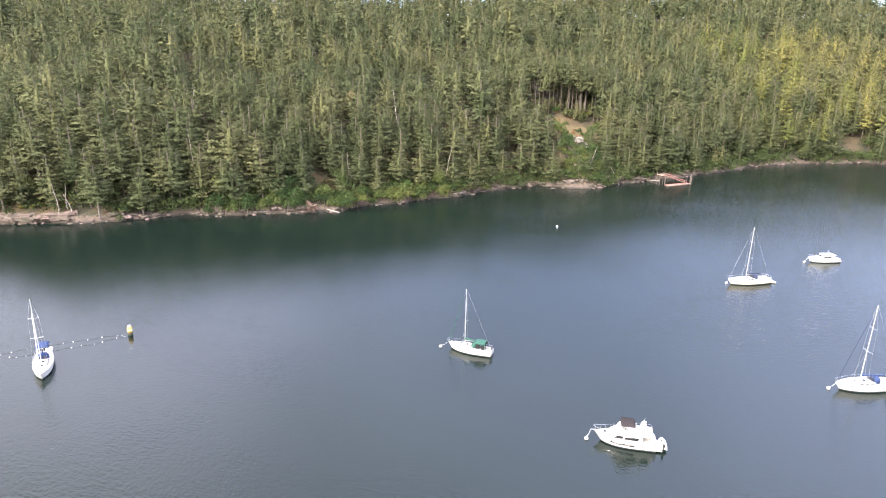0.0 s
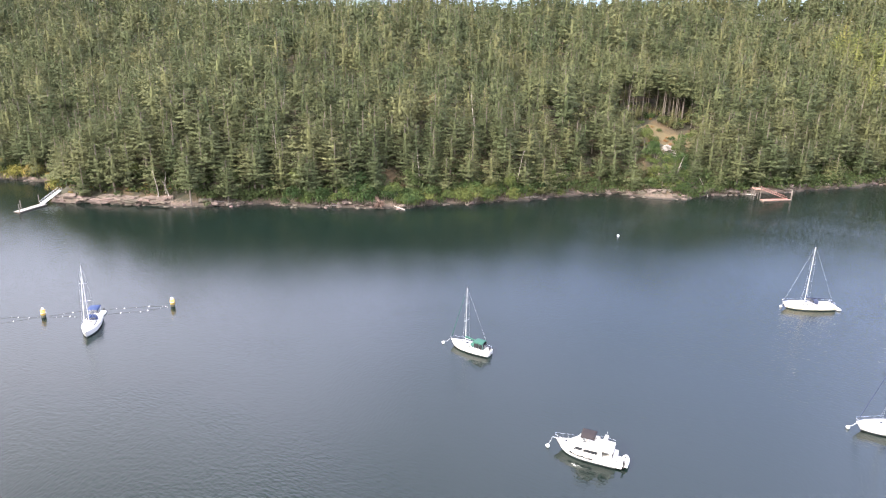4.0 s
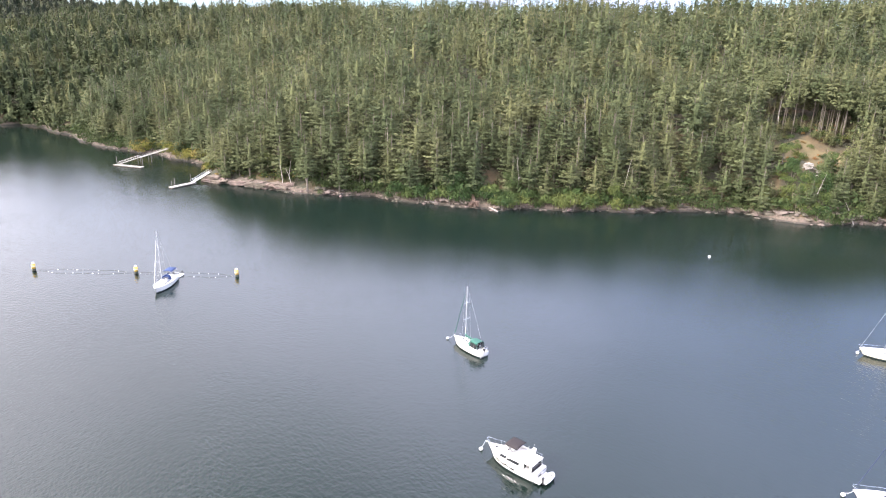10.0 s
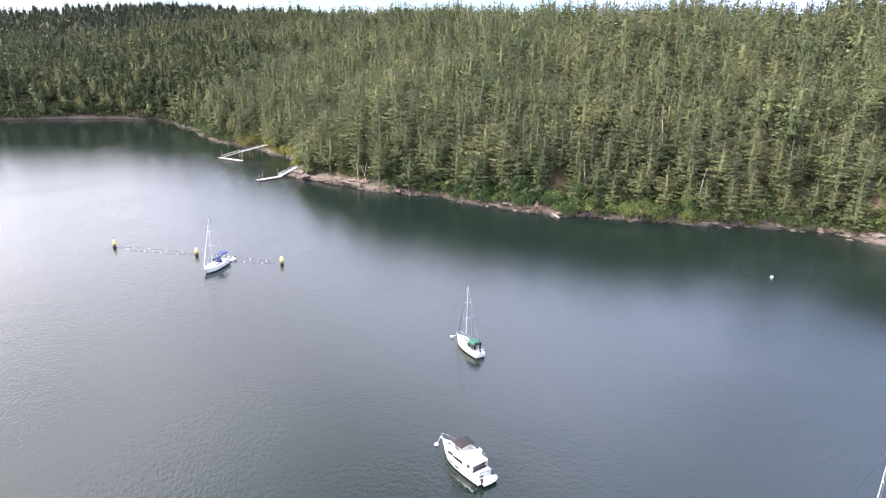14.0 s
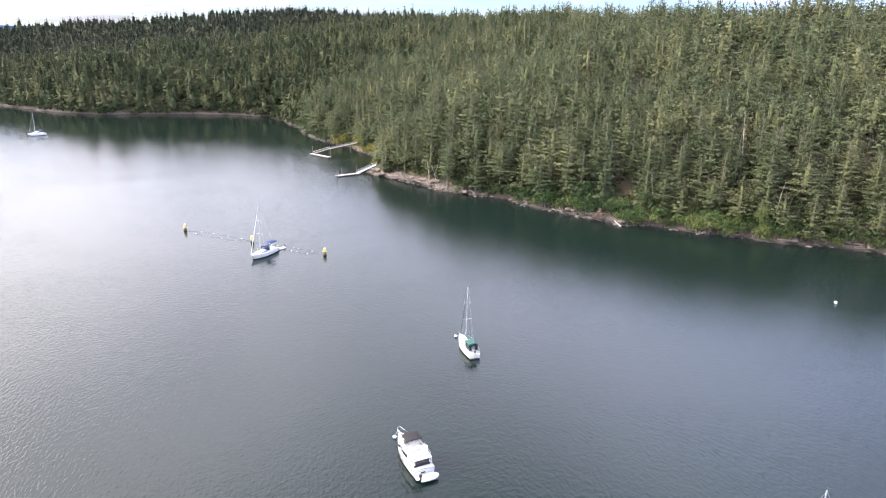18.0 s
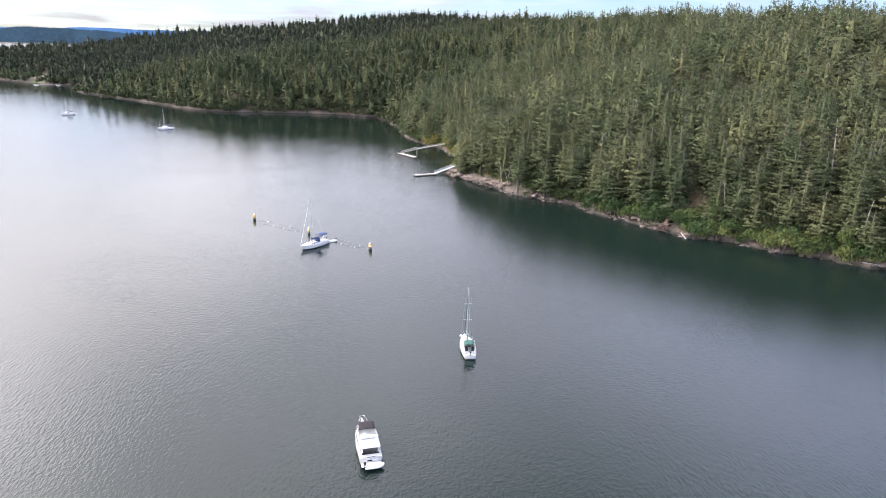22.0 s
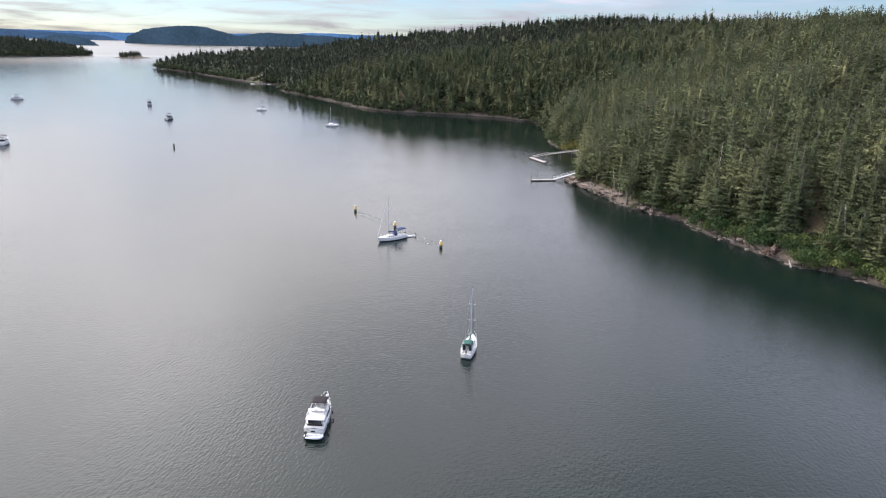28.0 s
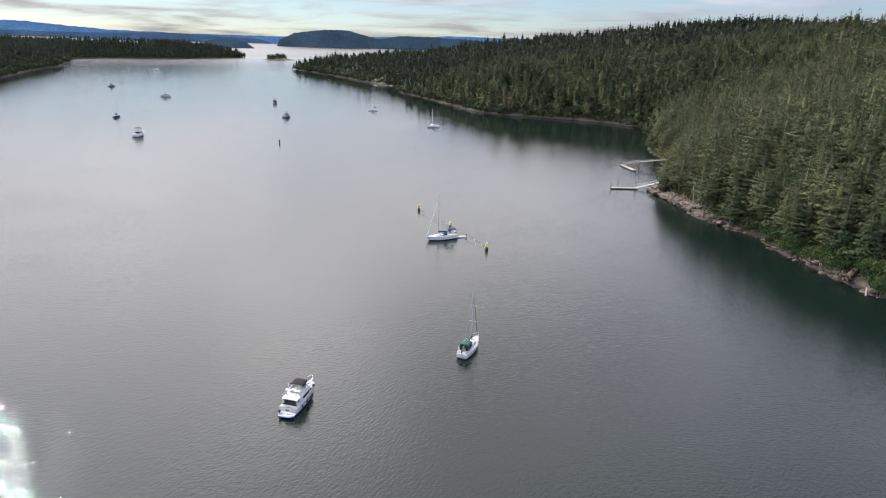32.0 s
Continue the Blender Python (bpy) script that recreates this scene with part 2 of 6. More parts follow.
def land_material():
    """Bare rock by the tide line and on steep ground, dark weed at the very edge, dry grass and forest litter above."""
    m = bpy.data.materials.new("land")
    m.use_nodes = True
    t = m.node_tree
    p = t.nodes["Principled BSDF"]
    p.inputs["Roughness"].default_value = 0.92
    geo = t.nodes.new("ShaderNodeNewGeometry")
    sp = t.nodes.new("ShaderNodeSeparateXYZ")
    t.links.new(geo.outputs["Position"], sp.inputs[0])

    def noise_at(scale, detail=5.0):
        n = node(t, "ShaderNodeTexNoise", Scale=scale, Detail=detail, Roughness=0.65)
        t.links.new(geo.outputs["Position"], n.inputs["Vector"])
        return n.outputs["Fac"]

    def blend(fac, a, b):
        n = t.nodes.new("ShaderNodeMix"); n.data_type = "RGBA"
        for key, v in (("A", a), ("B", b)):
            if isinstance(v, tuple):
                n.inputs[key].default_value = (*v, 1)
            else:
                t.links.new(v, n.inputs[key])
        t.links.new(fac, n.inputs["Factor"])
        return n.outputs["Result"]

    def ranged(v, a, b):
        n = t.nodes.new("ShaderNodeMapRange")
        n.inputs["From Min"].default_value, n.inputs["From Max"].default_value = a, b
        t.links.new(v, n.inputs["Value"])
        return n.outputs[0]

    def plus(a, b, k):
        n = t.nodes.new("ShaderNodeMath"); n.operation = "MULTIPLY_ADD"; n.inputs[1].default_value = k
        t.links.new(b, n.inputs[0]); t.links.new(a, n.inputs[2])
        return n.outputs[0]

    n1, n2, n3 = noise_at(0.12), noise_at(0.9), noise_at(5.0)
    rock = blend(ranged(n2, 0.35, 0.68), (0.112, 0.090, 0.069), (0.050, 0.040, 0.032))
    rock = blend(ranged(n3, 0.52, 0.62), rock, (0.15, 0.098, 0.072))
    height = plus(sp.outputs["Z"], n2, 0.8)
    wet = blend(ranged(height, 0.65, 1.05), (0.034, 0.028, 0.021), rock)
    soil = blend(ranged(n2, 0.35, 0.65), (0.034, 0.029, 0.018), (0.024, 0.030, 0.014))
    grass = blend(ranged(n1, 0.42, 0.6), soil, (0.075, 0.052, 0.025))
    up = plus(sp.outputs["Z"], n2, 2.6)
    t.links.new(blend(ranged(up, 2.6, 3.3), wet, grass), p.inputs["Base Color"])
    b = node(t, "ShaderNodeBump", Strength=0.9, Distance=0.25)
    t.links.new(noise_at(1.8, 8.0), b.inputs["Height"]); t.links.new(b.outputs[0], p.inputs["Normal"])
    return m


land = land_material()


def water_material():
    """Sea water: dark, glossy, with small wind ripples that fade in calm streaks."""
    m = bpy.data.materials.new("sea_water")
    m.use_nodes = True
    t = m.node_tree
    p = t.nodes["Principled BSDF"]
    p.inputs["Base Color"].default_value = (0.0045, 0.0098, 0.0078, 1)
    p.inputs["Roughness"].default_value = 0.012
    p.inputs["IOR"].default_value = 1.333
    geo = t.nodes.new("ShaderNodeNewGeometry")

    def train(turn, stretch, scale, detail):
        """Short wavelets whose crests run along one bearing."""
        mp = t.nodes.new("ShaderNodeMapping"); mp.vector_type = "TEXTURE"
        mp.inputs["Rotation"].default_value = (0, 0, radians(turn))
        mp.inputs["Scale"].default_value = (stretch, 1.0, 1.0)
        t.links.new(geo.outputs["Position"], mp.inputs["Vector"])
        n = node(t, "ShaderNodeTexNoise", Scale=scale, Detail=detail, Roughness=0.45, Distortion=0.5)
        t.links.new(mp.outputs[0], n.inputs["Vector"])
        return n.outputs["Fac"]

    def ranged(v, a, b, c, d):
        n = t.nodes.new("ShaderNodeMapRange")
        for key, x_ in (("From Min", a), ("From Max", b), ("To Min", c), ("To Max", d)):
            n.inputs[key].default_value = x_
        t.links.new(v, n.inputs["Value"])
        return n.outputs[0]

    swell = node(t, "ShaderNodeTexNoise", Scale=0.22, Detail=2.0, Roughness=0.5)
    calm = node(t, "ShaderNodeTexNoise", Scale=0.012, Detail=4.0, Roughness=0.6, Distortion=1.0)
    for n in (swell, calm):
        t.links.new(geo.outputs["Position"], n.inputs["Vector"])
    b2 = node(t, "ShaderNodeBump", Strength=0.06, Distance=0.30)
    t.links.new(swell.outputs["Fac"], b2.inputs["Height"])
    where = t.nodes.new("ShaderNodeSeparateXYZ")
    t.links.new(geo.outputs["Position"], where.inputs[0])
    lee = ranged(where.outputs["Y"], 90.0, 380.0, 1.0, 0.4)

    def times(a, b):
        n = t.nodes.new("ShaderNodeMath"); n.operation = "MULTIPLY"
        t.links.new(a, n.inputs[0]); t.links.new(b, n.inputs[1])
        return n.outputs[0]

    b1 = node(t, "ShaderNodeBump", Distance=0.075)
    t.links.new(times(ranged(calm.outputs["Fac"], 0.38, 0.62, 0.2, 1.0), lee), b1.inputs["Strength"])
    t.links.new(train(70, 2.4, 2.5, 1.2), b1.inputs["Height"]); t.links.new(b2.outputs[0], b1.inputs["Normal"])
    b3 = node(t, "ShaderNodeBump", Distance=0.054)
    t.links.new(times(ranged(calm.outputs["Fac"], 0.38, 0.62, 0.9, 0.3), lee), b3.inputs["Strength"])
    t.links.new(train(2, 2.8, 3.1, 1.0), b3.inputs["Height"]); t.links.new(b1.outputs[0], b3.inputs["Normal"])
    t.links.new(b3.outputs[0], p.inputs["Normal"])
    # the open channel outside the bay is ruffled by wind
    far = t.nodes.new("ShaderNodeVectorMath"); far.operation = "LENGTH"
    t.links.new(geo.outputs["Position"], far.inputs[0])
    ruffle = t.nodes.new("ShaderNodeMapRange")
    for key, v in (("From Min", 900.0), ("From Max", 2200.0), ("To Min", 0.012), ("To Max", 0.34)):
        ruffle.inputs[key].default_value = v
    t.links.new(far.outputs["Value"], ruffle.inputs["Value"]); t.links.new(ruffle.outputs[0], p.inputs["Roughness"])
    return m


sea_water = water_material()


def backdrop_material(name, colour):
    """Wooded hills far off that glow, with the haze put into their colour: broad patches and the fine grain of trees.
    """
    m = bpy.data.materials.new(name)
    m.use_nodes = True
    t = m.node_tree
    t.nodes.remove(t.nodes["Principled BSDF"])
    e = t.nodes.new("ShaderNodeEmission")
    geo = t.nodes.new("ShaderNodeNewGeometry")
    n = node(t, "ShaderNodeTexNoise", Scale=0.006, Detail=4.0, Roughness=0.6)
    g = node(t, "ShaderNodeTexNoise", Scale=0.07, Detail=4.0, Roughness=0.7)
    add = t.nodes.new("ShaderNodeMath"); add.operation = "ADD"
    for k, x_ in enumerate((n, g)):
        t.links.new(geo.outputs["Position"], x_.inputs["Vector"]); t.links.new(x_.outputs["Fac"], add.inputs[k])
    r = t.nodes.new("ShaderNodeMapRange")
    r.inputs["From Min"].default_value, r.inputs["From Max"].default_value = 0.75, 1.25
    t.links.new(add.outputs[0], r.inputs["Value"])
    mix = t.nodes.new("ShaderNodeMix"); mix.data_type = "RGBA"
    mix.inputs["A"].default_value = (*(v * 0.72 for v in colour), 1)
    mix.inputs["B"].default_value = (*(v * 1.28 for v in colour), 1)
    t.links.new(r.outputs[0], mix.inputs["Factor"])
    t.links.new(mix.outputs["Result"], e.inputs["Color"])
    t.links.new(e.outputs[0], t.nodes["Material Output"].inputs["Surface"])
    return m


# ---- mesh helpers ----


def part(name, bm, mat, parent=None, label="", smooth=False):
    """Links a bmesh as one mesh object, under a thing or a part."""
    me = bpy.data.meshes.new(name)
    bmesh.ops.recalc_face_normals(bm, faces=bm.faces)
    bm.to_mesh(me)
    bm.free()
    if smooth:
        me.polygons.foreach_set("use_smooth", [True] * len(me.polygons))
    me.materials.append(mat)
    ob = new(name, me)
    ob.parent = parent
    if label:
        ob["label"] = label
    return ob


def box(bm, size, at, turn=None, bevel=0.0):
    m = Matrix.Translation(at) @ (turn or Matrix()) @ Matrix.Diagonal((*size, 1))
    made = bmesh.ops.create_cube(bm, size=1, matrix=m)
    if bevel:
        es = list({e for v in made["verts"] for e in v.link_edges})
        bmesh.ops.bevel(bm, geom=es, offset=bevel, segments=2, profile=0.6, affect="EDGES")
    return bm


def rod(bm, a, b, r0, r1=None, seg=6):
    """A round bar from a to b."""
    a, b = Vector(a), Vector(b)
    way = b - a
    m = Matrix.Translation((a + b) / 2) @ way.to_track_quat("Z", "Y").to_matrix().to_4x4()
    bmesh.ops.create_cone(bm, cap_ends=True, segments=seg, radius1=r0, radius2=r0 if r1 is None else r1, depth=way.length, matrix=m)
    return bm


def tube(bm, pts, r, seg=6):
    """One bent tube through the points."""
    pts = [Vector(p) for p in pts]
    ways = [(pts[min(k + 1, len(pts) - 1)] - pts[max(k - 1, 0)]).normalized() for k in range(len(pts))]
    side = ways[0].orthogonal().normalized()
    rings = []
    for p, w in zip(pts, ways):
        side = (side - w * side.dot(w)).normalized()
        up = w.cross(side)
        rings.append([p + (side * math.cos(a * math.tau / seg) + up * math.sin(a * math.tau / seg)) * r for a in range(seg)])
    return loft(bm, rings, closed=True)


def loft(bm, rings, closed=False, caps=True):
    """Skins a row of point rings of equal count."""
    rows = [[bm.verts.new(p) for p in ring] for ring in rings]
    n = len(rows[0])
    for a, b in zip(rows, rows[1:]):
        for k in range(n if closed else n - 1):
            bm.faces.new((a[k], a[(k + 1) % n], b[(k + 1) % n], b[k]))
    if caps:
        for row in (rows[0], rows[-1]):
            try:
                bm.faces.new(row)
            except ValueError:
                pass
    return bm


def mesh_arrays(name, verts, tris, mats, mat_index=None, tint=None, normals=None):
    """A mesh object from numpy arrays of triangles."""
    me = bpy.data.meshes.new(name)
    me.vertices.add(len(verts))
    me.vertices.foreach_set("co", np.ascontiguousarray(verts, dtype=np.float32).ravel())
    me.loops.add(len(tris) * 3)
    me.loops.foreach_set("vertex_index", np.ascontiguousarray(tris, dtype=np.int32).ravel())
    me.polygons.add(len(tris))
    me.polygons.foreach_set("loop_start", np.arange(0, len(tris) * 3, 3, dtype=np.int32))
    for mt in mats:
        me.materials.append(mt)
    if mat_index is not None:
        me.polygons.foreach_set("material_index", np.ascontiguousarray(mat_index, dtype=np.int32))
    if tint is not None:
        at = me.attributes.new("tint", "FLOAT", "POINT")
        at.data.foreach_set("value", np.ascontiguousarray(tint, dtype=np.float32))
    me.update(calc_edges=True)
    if normals is not None:
        me.polygons.foreach_set("use_smooth", np.ones(len(tris), dtype=bool))
        at = me.attributes.new("custom_normal", "FLOAT_VECTOR", "POINT")
        at.data.foreach_set("vector", np.ascontiguousarray(normals, dtype=np.float32).ravel())
    return me


# ---- water and land ----
bm = bmesh.new()
inner, outer = [[bm.verts.new((r_ * math.cos(a * math.tau / 96), r_ * math.sin(a * math.tau / 96), z_)) for a in range(96)] for r_, z_ in ((3900, 0), (4920, 27))]
bm.faces.new(inner)
for a in range(96):
    # the open sea beyond the islands lifts a little, as the true horizon lies further off
    bm.faces.new((inner[a], inner[a - 1], outer[a - 1], outer[a]))
water = tagged(part("water", bm, sea_water), "dark rippled sea water of a sheltered bay", "water", kind="structure")

# the wooded shore, from south to north, then back round inland
SHORE = [(270, -520), (240, -300), (234, -217), (227, -173), (221, -147), (196, -109), (180, -85), (168, -62), (160, -48), (158, -42), (160, -26), (155, -15),
         (148, -2), (136, 9), (129, 24), (120, 41), (110, 54), (109, 62), (105, 82), (101, 99), (95, 114), (91, 134), (85, 164), (87, 170), (98, 177)]
SHORE += [(110, 188), (111, 205), (115, 235), (113, 258), (115, 290), (120, 308), (127, 325), (131, 360), (138, 374), (132, 396), (104, 425),
         (50, 447), (28, 453), (0, 485), (-14, 525), (-50, 600), (-85, 672), (-90, 700), (-70, 730), (-84, 770), (-110, 786), (-145, 825), (-197, 915),
         (-258, 1032), (-340, 1150), (-364, 1205), (-340, 1250), (-240, 1330), (-60, 1450), (300, 1650), (900, 2000),
         (2600, 2200), (2600, -900), (300, -900)]
WEST = [(-520, 520), (-600, 690), (-627, 747), (-700, 900), (-735, 1000), (-742, 1042), (-790, 1080), (-815, 1174), (-900, 1300), (-943, 1405), (-932, 1510), (-846, 1555), (-770, 1649), (-725, 1780), (-702, 1855),
        (-760, 1900), (-1000, 1850), (-1500, 1750), (-2400, 1500), (-2400, 400), (-800, 400)]
ISLET = [(-602, 1720), (-575, 1690), (-540, 1700), (-520, 1745), (-540, 1790), (-585, 1785), (-606, 1755)]
REEF = [(-712, 1450), (-690, 1443), (-675, 1456), (-690, 1470), (-708, 1468)]
# how high the ground stands well inland: x, y, metres
CREST = [(470, -500, 85), (440, -250, 80), (390, -80, 72), (330, 60, 64), (350, 180, 63), (365, 330, 65), (285, 455, 62), (396, 832, 79), (470, 715, 72), (340, 930, 76), (285, 1050, 70),
         (155, 1125, 60), (60, 1185, 55), (-135, 1225, 40), (-330, 1185, 26), (150, 640, 52), (40, 800, 46), (-60, 960, 34), (900, 500, 80), (900, -300, 90)]


def value_noise(x, y, scale, seed):
    """Smooth random field of numpy points, about -1 to 1."""
    r = np.random.RandomState(seed)
    total = np.zeros_like(x, dtype=float)
    for k in range(7):
        a, f, ph = r.uniform(0, math.tau), r.uniform(0.6, 1.7) / scale * math.tau, r.uniform(0, math.tau)
        total += np.sin((x * math.cos(a) + y * math.sin(a)) * f + ph)
    return total / 3.2


def inside_distance(poly, x, y):
    """Distance to a closed outline; positive within it."""
    px = np.array(poly, dtype=float)
    best = np.full(x.shape, 1e12)
    inside = np.zeros(x.shape, dtype=bool)
    for (x0, y0), (x1, y1) in zip(px, np.roll(px, -1, axis=0)):
        dx, dy = x1 - x0, y1 - y0
        u = np.clip(((x - x0) * dx + (y - y0) * dy) / (dx * dx + dy * dy), 0, 1)
        best = np.minimum(best, (x - x0 - u * dx) ** 2 + (y - y0 - u * dy) ** 2)
        cross = ((y0 > y) != (y1 > y)) & (x < (x1 - x0) * (y - y0) / (dy if dy else 1e-9) + x0)
        inside ^= cross
    d = np.sqrt(best)
    return np.where(inside, d, -d)


def ragged(d, x, y):
    near = np.exp(-np.abs(d) / 40)
    return d + near * (1.5 * value_noise(x, y, 21, 3) + 0.9 * value_noise(x, y, 8, 5) + 0.45 * value_noise(x, y, 3.4, 6))


def east_height(x, y):
    d = ragged(inside_distance(SHORE, x, y), x, y)
    w, h = np.zeros_like(d), np.zeros_like(d)
    for cx, cy, cz in CREST:
        k = 1 / ((x - cx) ** 2 + (y - cy) ** 2 + 900) ** 1.6
        w += k
        h += k * cz
    crest = h / w
    reach = np.interp(y, [300, 430, 480, 680], [235, 200, 205, 380])
    u = np.clip(d / reach, 0, 1)
    z = crest * u ** 0.69 * np.interp(d, [0, 4, 14], [0.72, 0.80, 1.0])
    z = z + np.clip(d / 60, 0, 1) * 3.5 * value_noise(x, y, 75, 11)
    # the bare bluff
    z = z + 9.0 * np.exp(-(((x - 175) / 11) ** 2 + ((y + 43) / 12) ** 2)) * np.clip(d / 8, 0, 1)
    return np.where(d > 0, z, np.maximum(d * 0.35, -6.0)), d


def low_height(poly, top, reach):
    def height(x, y):
        d = ragged(inside_distance(poly, x, y), x, y)
        z = top * np.clip(d / reach, 0, 1) ** 0.7
        return np.where(d > 0, z, np.maximum(d * 0.35, -6.0)), d
    return height


def terrain(name, xs, ys, height, label):
    gx, gy = np.meshgrid(np.array(xs), np.array(ys))
    z, d = height(gx.ravel(), gy.ravel())
    nx, ny = len(xs), len(ys)
    v = np.stack([gx.ravel(), gy.ravel(), z], axis=1)
    i = (np.arange(ny - 1)[:, None] * nx + np.arange(nx - 1)[None, :]).ravel()
    keep = (z[i] > -5.9) | (z[i + 1] > -5.9) | (z[i + nx] > -5.9) | (z[i + nx + 1] > -5.9)
    i = i[keep]
    tris = np.concatenate([np.stack([i, i + 1, i + nx + 1], 1), np.stack([i, i + nx + 1, i + nx], 1)])
    me = mesh_arrays(name, v, tris, [land])
    me.polygons.foreach_set("use_smooth", [True] * len(me.polygons))
    return tagged(new(name, me), label, "ground", kind="structure")


def steps(*spans):
    out = []
    for a, b, s in spans:
        out += list(np.arange(a, b, s))
    return out


terrain("ground", steps((-480, 70, 9), (70, 240, 2.2), (240, 420, 9), (420, 2600, 90)),
        steps((-900, -260, 40), (-260, -120, 5), (-120, 460, 2.6), (460, 860, 4.5), (860, 1400, 9), (1400, 2210, 90)), east_height,
        "steep wooded hillside of rock, dry grass and forest litter")
west_height = low_height(WEST, 46, 200)
terrain("ground", steps((-2400, -1100, 60), (-1100, -510, 9)), steps((400, 600, 30), (600, 1930, 9)), west_height, "low rocky headland across the bay")
islet_height = low_height(ISLET, 6, 30)
terrain("ground", steps((-640, -490, 4)), steps((1660, 1820, 4)), islet_height, "small bare rocky islet in the channel")
reef_height = low_height(REEF, 2.2, 9)
terrain("ground", steps((-730, -660, 3)), steps((1430, 1485, 3)), reef_height, "dark reef just above the water")

# ---- trees ----


def conifer(rng, boughs, tufts, size, base=0.28, radius=0.17, top=0.7, limbs=False, crisp=0.5, core=0.16, fat=0.24):
    """Crown of a fir of height 1: boughs round the stem, swept up towards the top, each a spray of small needle tufts over a dense inside.
    Returns vertices, triangles, which triangles are wood, and soft normals."""
    bend, lobe = rng.uniform(-0.022, 0.022, 2), rng.uniform(0, math.tau, 3)
    u = 1 - (1 - (np.arange(boughs) + rng.uniform(0, 1, boughs)) / boughs) ** 0.72
    a = np.arange(boughs) * 2.39996 + rng.normal(0, 0.35, boughs)
    r = radius * (1 - u) ** top * (0.5 + 0.5 * np.minimum(1, u / 0.2)) * rng.uniform(0.5, 1.25, boughs)
    r = r * (1 + 0.2 * np.sin(2 * a + lobe[0]) + 0.16 * np.sin(3 * a + lobe[1] + 7 * u) + 0.12 * np.sin(23 * u + lobe[2])) + 0.014
    u = np.minimum(u, 0.95)
    h = base + (1 - base) * u * 0.97
    slope = -0.38 + 0.85 * u + rng.normal(0, 0.13, boughs)
    n = boughs * tufts
    k = np.repeat(np.arange(boughs), tufts)
    q = 0.3 + 0.75 * ((np.tile(np.arange(tufts), boughs) + rng.uniform(0, 1, n)) / tufts) ** 0.75
    ck, sk, rk, uk, lk = np.cos(a)[k], np.sin(a)[k], r[k], u[k], slope[k]
    across = rng.uniform(-1, 1, n) * (0.46 * (1.15 - q) + 0.08) * rk
    hk = h[k] + rk * (lk * q + 0.2 * q * q) + rng.normal(0, 0.2, n) * size
    at = np.stack([ck * rk * q - sk * across + bend[0] * h[k], sk * rk * q + ck * across + bend[1] * h[k], hk], 1)
    out = np.stack([ck, sk, np.zeros(n)], 1)
    side = np.stack([-sk, ck, np.zeros(n)], 1)
    face = out * rng.uniform(0.1, 0.75, n)[:, None] + (0, 0, 1) * rng.uniform(0.35, 0.9, n)[:, None] + rng.normal(0, 0.42, (n, 3))
    face /= np.linalg.norm(face, axis=1)[:, None]
    way = out + side * (np.sign(across) * rng.uniform(0, 0.9, n))[:, None] + (0, 0, 1) * (lk * 0.6 + 0.5 * np.maximum(0, uk - 0.8) / 0.2)[:, None] + rng.normal(0, 0.3, (n, 3))
    way -= face * (way * face).sum(1)[:, None]
    way /= np.linalg.norm(way, axis=1)[:, None]
    wide = np.cross(face, way)
    long = (size * rng.uniform(0.65, 1.35, n) * (0.22 + 0.98 * (1 - uk)))[:, None]
    skew = rng.uniform(-0.3, 0.3, n)[:, None]
    v = np.stack([at - way * long * (0.45 + skew) + wide * long * fat, at - way * long * (0.45 - skew) - wide * long * fat, at + way * long * 0.58], 1).reshape(-1, 3)
    normal = face * crisp + out * 0.6 + (0, 0, 0.27) + rng.normal(0, 0.08, (n, 3))
    normal = np.repeat(normal, 3, 0)
    wood = [0] * n
    extra, rough = [], []

    def tri(p0, p1, p2, nn, w=0):
        extra.extend((p0, p1, p2)); rough.extend((nn, nn, nn)); wood.append(w)

    if limbs:
        for i in range(0, boughs, 2):
            root, tip = np.array((bend[0] * h[i], bend[1] * h[i], h[i])), np.array((math.cos(a[i]) * r[i] * 0.85, math.sin(a[i]) * r[i] * 0.85, h[i] + r[i] * slope[i] * 0.85))
            tri(root, root + (0, 0, -0.004), tip, (0, 0, 1), 1)
        # dead twigs on the bare lower stem
        for i in range(9):
            z_, t_ = base * rng.uniform(0.35, 1.0), rng.uniform(0, math.tau)
            l_ = radius * rng.uniform(0.15, 0.4)
            tri((0, 0, z_), (0, 0, z_ - 0.003), (l_ * math.cos(t_), l_ * math.sin(t_), z_ - 0.2 * l_), (0, 0, 1), 1)
    # the dense inside of the crown
    ring, levels = [], (0.03, 0.2, 0.4, 0.6, 0.8) if core > 0.4 else (0.04, 0.36, 0.68)
    for lv, t_ in enumerate(levels):
        z_, w_ = base + (1 - base) * t_, radius * core * (1 - t_) ** top * (0.75 if t_ < 0.1 else 1)
        ring.append([np.array((bend[0] * z_ + w_ * rng.uniform(0.55, 1.3) * math.cos(j * 1.2566 + lv * 0.63), bend[1] * z_ + w_ * rng.uniform(0.55, 1.3) * math.sin(j * 1.2566 + lv * 0.63), z_ + rng.uniform(-0.035, 0.035))) for j in range(5)])
    for lv in range(len(levels) - 1):
        for j in range(5):
            m_ = (j + 1) % 5
            nn = (math.cos(j * 1.2566 + 0.63), math.sin(j * 1.2566 + 0.63), 0.15)
            tri(ring[lv][j], ring[lv][m_], ring[lv + 1][j], nn); tri(ring[lv][m_], ring[lv + 1][m_], ring[lv + 1][j], nn)
